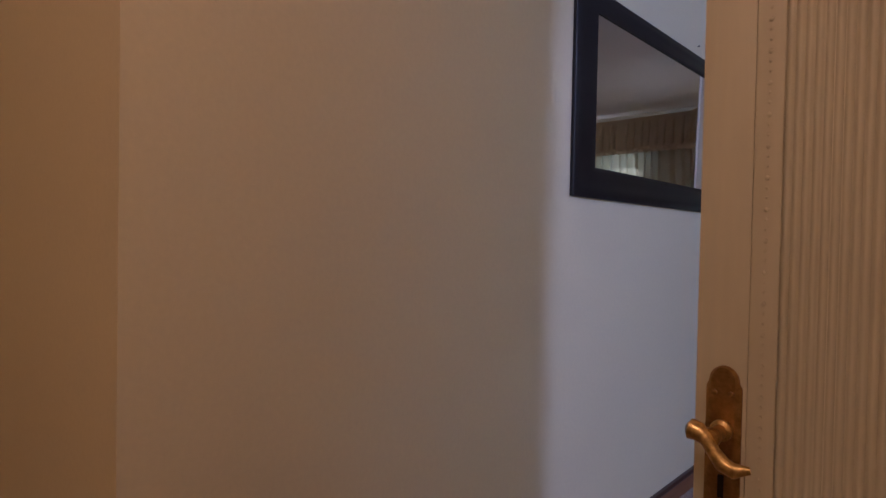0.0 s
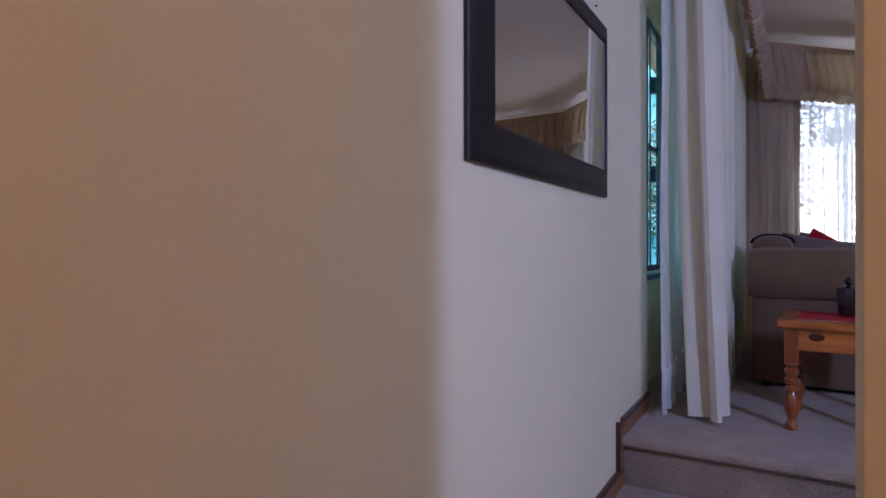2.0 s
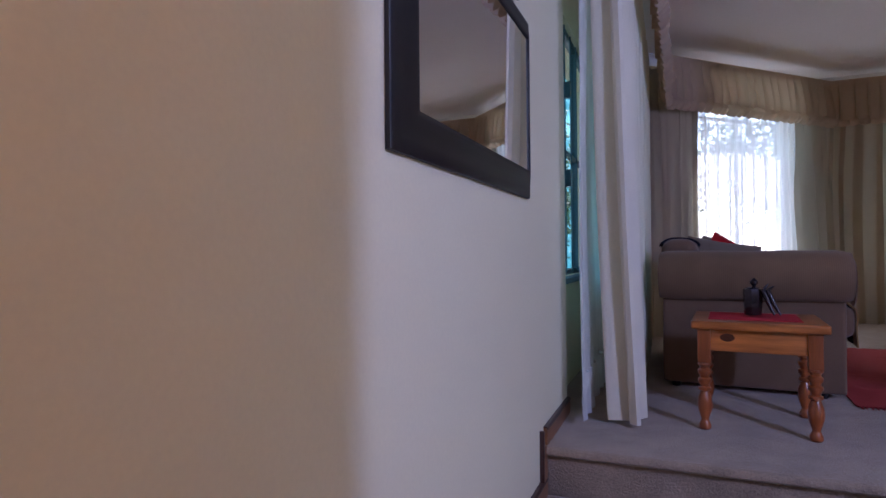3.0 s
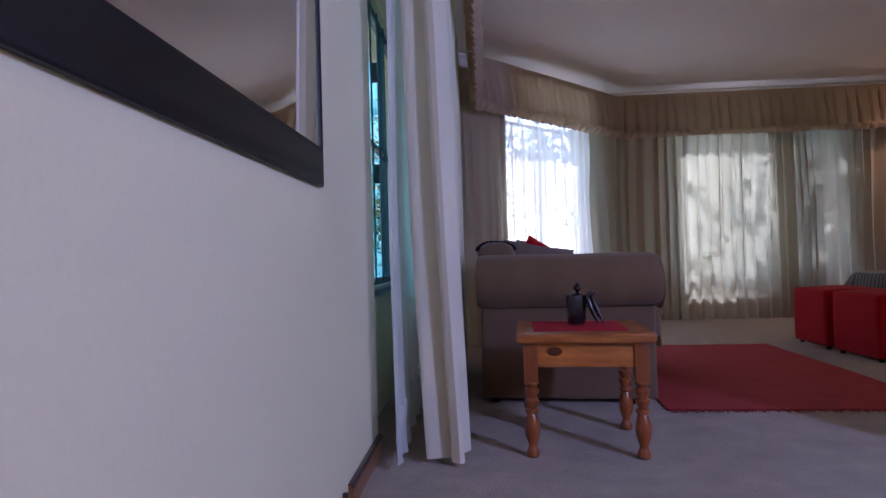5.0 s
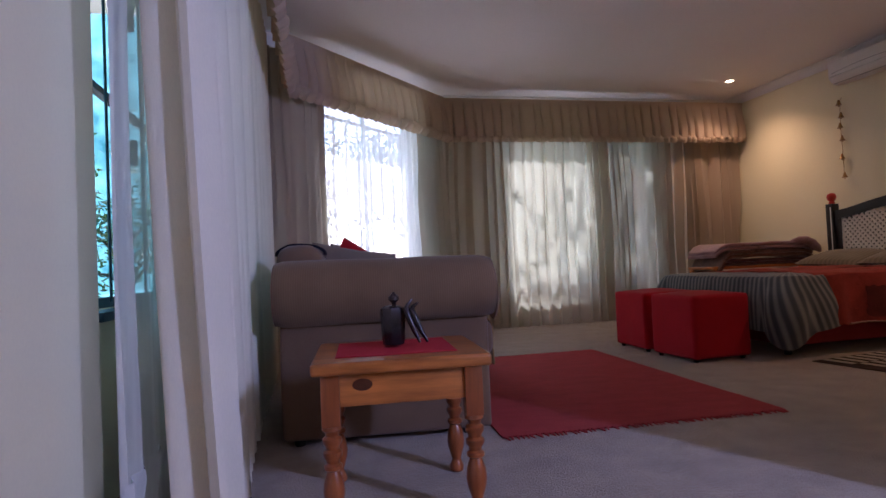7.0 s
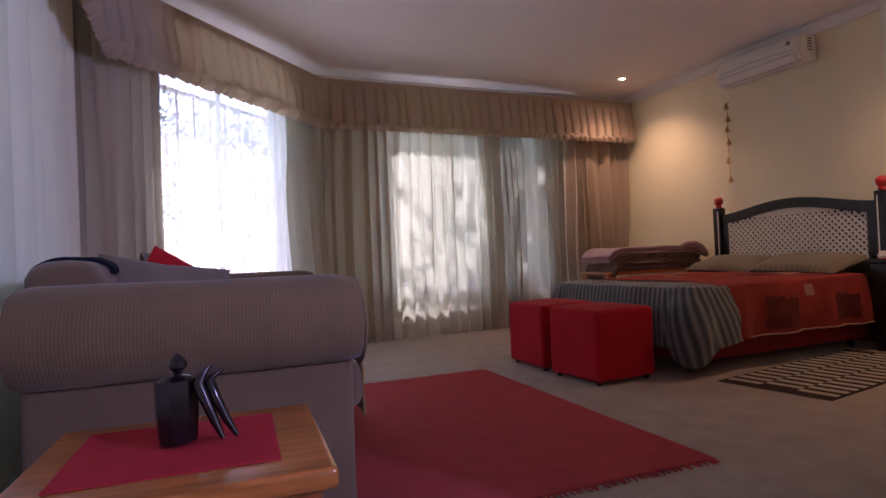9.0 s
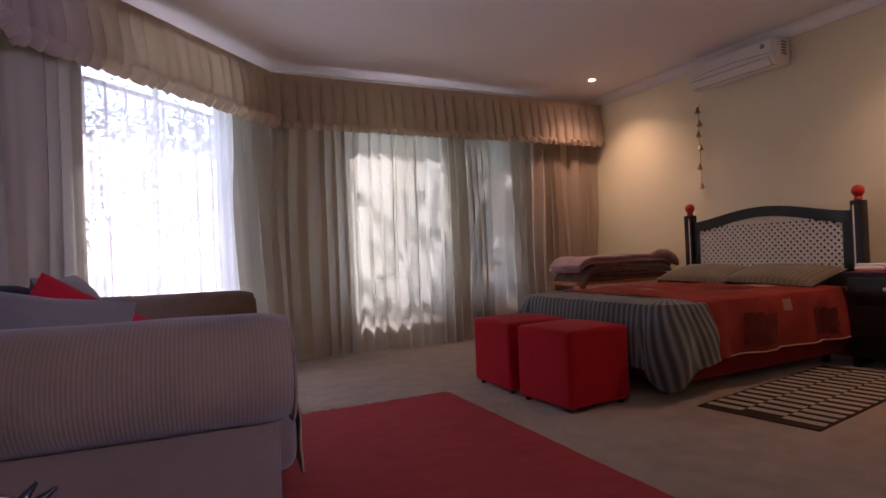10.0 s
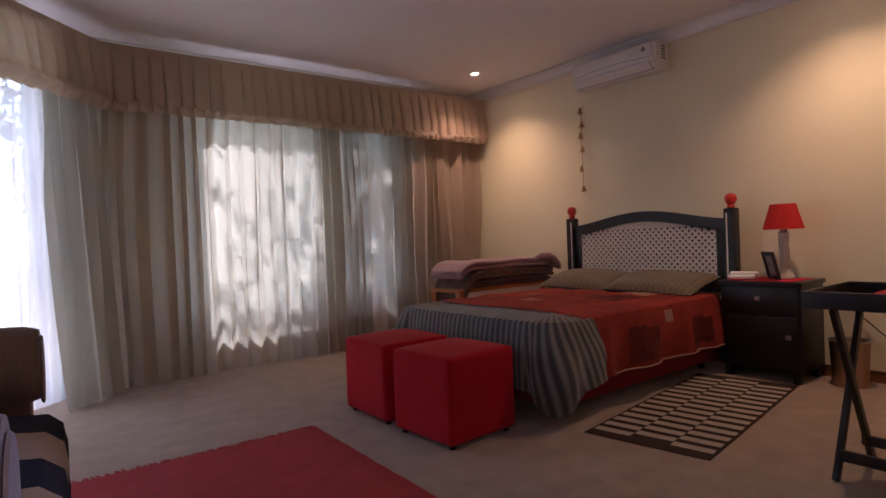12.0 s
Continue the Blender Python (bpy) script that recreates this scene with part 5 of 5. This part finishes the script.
# ---- on the bed wall ----
_ac = thing("air_conditioner", "white wall-mounted split air conditioner below the cornice", "air conditioner", m=pose(DX, 5.38, 2.335))
AL = 0.84
bm = bmesh.new()
_sec = [(0, 0.02), (-0.10, 0.0), (-0.165, 0.012), (-0.205, 0.055), (-0.212, 0.12), (-0.205, 0.190), (-0.185, 0.226), (-0.13, 0.237), (0, 0.237)]
ra = [bm.verts.new((x, 0.0, z)) for x, z in _sec]
rb = [bm.verts.new((x, AL, z)) for x, z in _sec]
for _i in range(len(_sec) - 1):
    bm.faces.new((ra[_i], rb[_i], rb[_i + 1], ra[_i + 1]))
bm.faces.new((ra[-1], rb[-1], rb[0], ra[0]))
bm.faces.new(ra)
bm.faces.new(rb[::-1])
bmesh.ops.bevel(bm, geom=[e for e in bm.edges if abs(e.verts[0].co.y - e.verts[1].co.y) < 0.01], offset=0.010, segments=3, affect="EDGES")
part("casing", bm, WHITEPLASTIC, _ac)
part("front_panel", box(bmesh.new(), (-0.2165, 0.03, 0.105), (-0.208, AL - 0.03, 0.210), 0.004), WHITEPLASTIC, _ac)
part("outlet_flap", box(bmesh.new(), (-0.012, 0.04, -0.003), (0.012, AL - 0.04, 0.070), 0.003, m=Matrix.Translation((-0.188, 0, 0.012)) @ pose(0, 0, 0, 0, -42)), WHITEPLASTIC, _ac)
part("outlet_gap", tube(bmesh.new(), [(-0.166, 0.03, 0.011), (-0.166, AL - 0.03, 0.011)], 0.004, 6), GREYPLASTIC, _ac)
part("badge", lathe(bmesh.new(), [(0.020, 0), (0.020, 0.002), (0.004, 0.003)], 20, m=Matrix.Translation((-0.2165, 0.10, 0.170)) @ pose(0, 0, 0, 0, -90)), GREYPLASTIC, _ac, "round grey badge")
for _k in range(5):
    part("side_vent", box(bmesh.new(), (-0.12, -0.003, 0.09 + _k * 0.024), (-0.06, 0.0, 0.104 + _k * 0.024)), GREYPLASTIC, _ac)
part("trim_line", tube(bmesh.new(), [(-0.219, 0.05 + _k * (AL - 0.1) / 20, 0.10 + 0.02 * math.sin(math.pi * _k / 20)) for _k in range(21)], 0.002, 5), GREYPLASTIC, _ac)

_wb = thing("bell_string", "string of small brass bells hanging on the wall", "bell string", m=pose(DX - 0.035, 6.27, 0))
part("cord", tube(bmesh.new(), [(0.03, 0, 2.235), (0.004, 0, 2.20), (0, 0.004, 1.9), (0, -0.004, 1.6), (0, 0, 1.43)], 0.003, 6), BRASSDARK, _wb)
for _k, _z in enumerate((2.16, 2.03, 1.93, 1.80, 1.62, 1.43)):
    bm = lathe(bmesh.new(), [(0.004, 0.055), (0.009, 0.050), (0.013, 0.034), (0.018, 0.018), (0.026, 0.004), (0.027, 0.0), (0.018, 0.0)], 16, m=Matrix.Translation((-0.002, 0.008 * (-1) ** _k, _z)))
    p = part("bell", bm, BRASSDARK, _wb)
    t = bmesh.new()
    bmesh.ops.create_icosphere(t, subdivisions=1, radius=0.007, matrix=Matrix.Translation((-0.002, 0.008 * (-1) ** _k, _z - 0.008)))
    part("clapper", t, BRASSDARK, p)

for _x, _y in ((5.18, 7.10), (5.18, 4.06)):
    _dl = thing("downlight", "lit halogen downlight recessed in the ceiling", "downlight", m=pose(_x, _y, CEILZ), group="downlights")
    part("ring", lathe(bmesh.new(), [(0.030, -0.002), (0.043, -0.002), (0.044, -0.006), (0.040, -0.010), (0.030, -0.006)], 28, cap=False), WHITEPLASTIC, _dl)
    part("bulb", lathe(bmesh.new(), [(0.004, -0.0048), (0.024, -0.0045), (0.028, -0.002)], 20), GLOW, _dl)

_pir = thing("motion_sensor", "small white two-part alarm sensor on the wall end", "alarm sensor", m=pose(2.52, 3.05, 1.45))
part("case", box(bmesh.new(), (-0.045, -0.07, 0.0), (-0.0005, 0.0, 0.14), 0.008, 3), WHITEPLASTIC, _pir)
part("lens", box(bmesh.new(), (-0.052, -0.055, 0.03), (-0.045, -0.012, 0.12), 0.003), WHITEPLASTIC, _pir)

# ---- tray table and bin ----
_tt = thing("tray_table", "black folding butler tray table with crossed legs", "tray table", m=pose(3.86, 3.24, 0))
TW, TD = 0.50, 0.42
part("tray", box(bmesh.new(), (0, 0, 0.705), (TW, TD + 0.06, 0.715), 0.002), BLACKWOOD, _tt)
for lo, hi in (((-0.012, -0.012, 0.70), (0.0, TD + 0.072, 0.768)), ((TW, -0.012, 0.70), (TW + 0.012, TD + 0.072, 0.768)), ((0, -0.012, 0.70), (TW, 0.0, 0.768)), ((0, TD + 0.06, 0.70), (TW, TD + 0.072, 0.768))):
    part("tray_side", box(bmesh.new(), lo, hi, 0.003), BLACKWOOD, _tt)
for _y in (0.05, TD - 0.01):
    for _a, _b2, _o in ((0.08, TW - 0.06, 0.012), (TW - 0.06, 0.03, -0.012)):
        A, B = Vector((_a, _y + _o, 0.0)), Vector((_b2, _y + _o, 0.70))
        ang = math.degrees(math.atan2(B.x - A.x, B.z - A.z))
        part("leg", box(bmesh.new(), (-0.019, -0.011, 0.006), (0.019, 0.011, (B - A).length), 0.004, m=Matrix.Translation(A) @ pose(0, 0, 0, 0, ang)), BLACKWOOD, _tt)
for _x, _z in ((0.125, 0.10), (TW - 0.115, 0.10)):
    part("stretcher", box(bmesh.new(), (_x - 0.011, 0.04, _z - 0.022), (_x + 0.011, TD, _z + 0.022), 0.004), BLACKWOOD, _tt)
thing("tray_cloth", "red cloth folded in the black tray", "cloth", bm=box(bmesh.new(), (3.90, 3.30, 0.716), (4.30, 3.58, 0.742), 0.01, 3), mat=REDCLOTH)

_bin = thing("waste_bin", "copper-coloured metal waste bin by the wall", "waste bin", m=pose(5.59, 4.11, 0))
part("body", lathe(bmesh.new(), [(0.088, 0.0), (0.095, 0.004), (0.112, 0.285), (0.108, 0.285), (0.090, 0.008)], 32, cap=False), COPPER, _bin)
part("rim", lathe(bmesh.new(), [(0.112, 0.283), (0.117, 0.286), (0.117, 0.294), (0.108, 0.294), (0.108, 0.284)], 32, cap=False), STEEL, _bin)
part("bottom", lathe(bmesh.new(), [(0.001, 0.001), (0.089, 0.001), (0.089, 0.005)], 32), COPPER, _bin)
thing("lamp_cord", "thin dark cable running down the wall to the floor", "cable", bm=tube(bmesh.new(), [(5.755, 4.22, 0.62), (5.76, 4.12, 0.45), (5.74, 3.95, 0.30), (5.70, 3.82, 0.18), (5.745, 3.70, 0.27), (5.765, 3.66, 0.30)], 0.004, 6), mat=BLACKFRAME)
thing("wall_socket", "white plastic wall socket plate", "socket", bm=box(bmesh.new(), (5.765, 3.60, 0.26), (5.7795, 3.70, 0.33), 0.004), mat=WHITEPLASTIC)

# ---- the garden outside ----
bm = bmesh.new()
for _q in ([(-60, 8.13), (60, 8.13), (60, 120), (-60, 120)], [(-60, -40), (-1.52, -40), (-1.52, 8.13), (-60, 8.13)]):
    bm.faces.new([bm.verts.new((x, y, -0.32)) for x, y in _q])
thing("ground", "garden lawn outside the windows", "ground", kind="structure", bm=bm, mat=LAWN, smooth=False)


slab("terrace", [(-3.2, 6.2), (-0.3, 6.2), (1.7, 8.14), (7.0, 8.14), (7.0, 10.2), (-3.2, 10.2)], -0.33, -0.06, PAVING, "pale concrete terrace outside the bay door", "terrace")
# added self-lit panels; they brighten the side window and tint its voile
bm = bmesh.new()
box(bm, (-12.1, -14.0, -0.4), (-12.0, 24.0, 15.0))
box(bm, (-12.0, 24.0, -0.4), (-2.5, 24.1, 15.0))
thing("backdrop", "glowing cyan panels added for the bright garden beyond the side window", "backdrop", kind="structure", bm=bm, mat=GARDENGLOW, smooth=False)


def tree(m, height, radius, leaves, seed, label):
    rnd = random.Random(seed)
    ob = thing("tree", label, "tree", m=m, group="garden trees")
    bm = tube(bmesh.new(), [(0.06 * wob(k, seed), 0.06 * wob(seed, k), height * 0.62 * k / 6) for k in range(7)], [0.14, 0.12, 0.105, 0.095, 0.08, 0.065, 0.05], 10)
    tips = []
    for k in range(9):
        a = 2.4 * k + rnd.random()
        z = height * (0.28 + 0.04 * k)
        e = Vector((math.cos(a) * radius * rnd.uniform(0.5, 0.85), math.sin(a) * radius * rnd.uniform(0.5, 0.85), z + height * rnd.uniform(0.08, 0.3)))
        tips.append(e)
        tube(bm, [(0, 0, z), (e.x * 0.5, e.y * 0.5, (z + e.z) / 2 + 0.1), e], [0.05, 0.03, 0.012], 6)
    part("trunk", bm, BARK, ob)
    vs, fs = [], []
    for _ in range(leaves):
        c = rnd.choice(tips) + Vector((rnd.gauss(0, 1), rnd.gauss(0, 1), rnd.gauss(0, 0.8))) * radius * 0.30
        if c.z < 0.25:
            continue
        d = Vector((rnd.gauss(0, 1), rnd.gauss(0, 1), rnd.gauss(0, 0.7))).normalized()
        s = d.orthogonal().normalized()
        ln, w = rnd.uniform(0.07, 0.13), rnd.uniform(0.025, 0.045)
        i = len(vs)
        vs += [c - d * ln, c + s * w, c + d * ln, c - s * w]
        fs.append((i, i + 1, i + 2, i + 3))
    me = bpy.data.meshes.new("crown")
    me.from_pydata([tuple(v) for v in vs], [], fs)
    me.materials.append(LEAF)
    cr = new("crown", me)
    cr.parent = ob
    return ob


_tr = tree(pose(2.6, 14.4, -0.32), 4.8, 1.9, 3600, 3, "leafy garden tree beyond the windows")
# added out of sight: its crown dapples the sun and dims the right-hand curtain
tree(pose(6.35, 11.1, -0.32), 8.0, 2.4, 20000, 5, "tall leafy tree added unseen to shade the wide window")
copy_thing(_tr, pose(5.4, 15.0, -0.32, 0, 0, 200))
copy_thing(_tr, pose(-1.2, 15.5, -0.32, 0, 0, 80))
copy_thing(_tr, pose(-6.5, 15.0, -0.32, 0, 0, 140))
_bs = tree(pose(-6.2, 7.6, -0.32), 3.0, 1.5, 1000, 9, "dense garden shrub outside the side window")
copy_thing(_bs, pose(-5.8, 10.6, -0.32, 0, 0, 100))
copy_thing(_bs, pose(-6.0, 4.6, -0.32, 0, 0, 220))
copy_thing(_bs, pose(-3.4, 15.0, -0.32, 0, 0, 20))
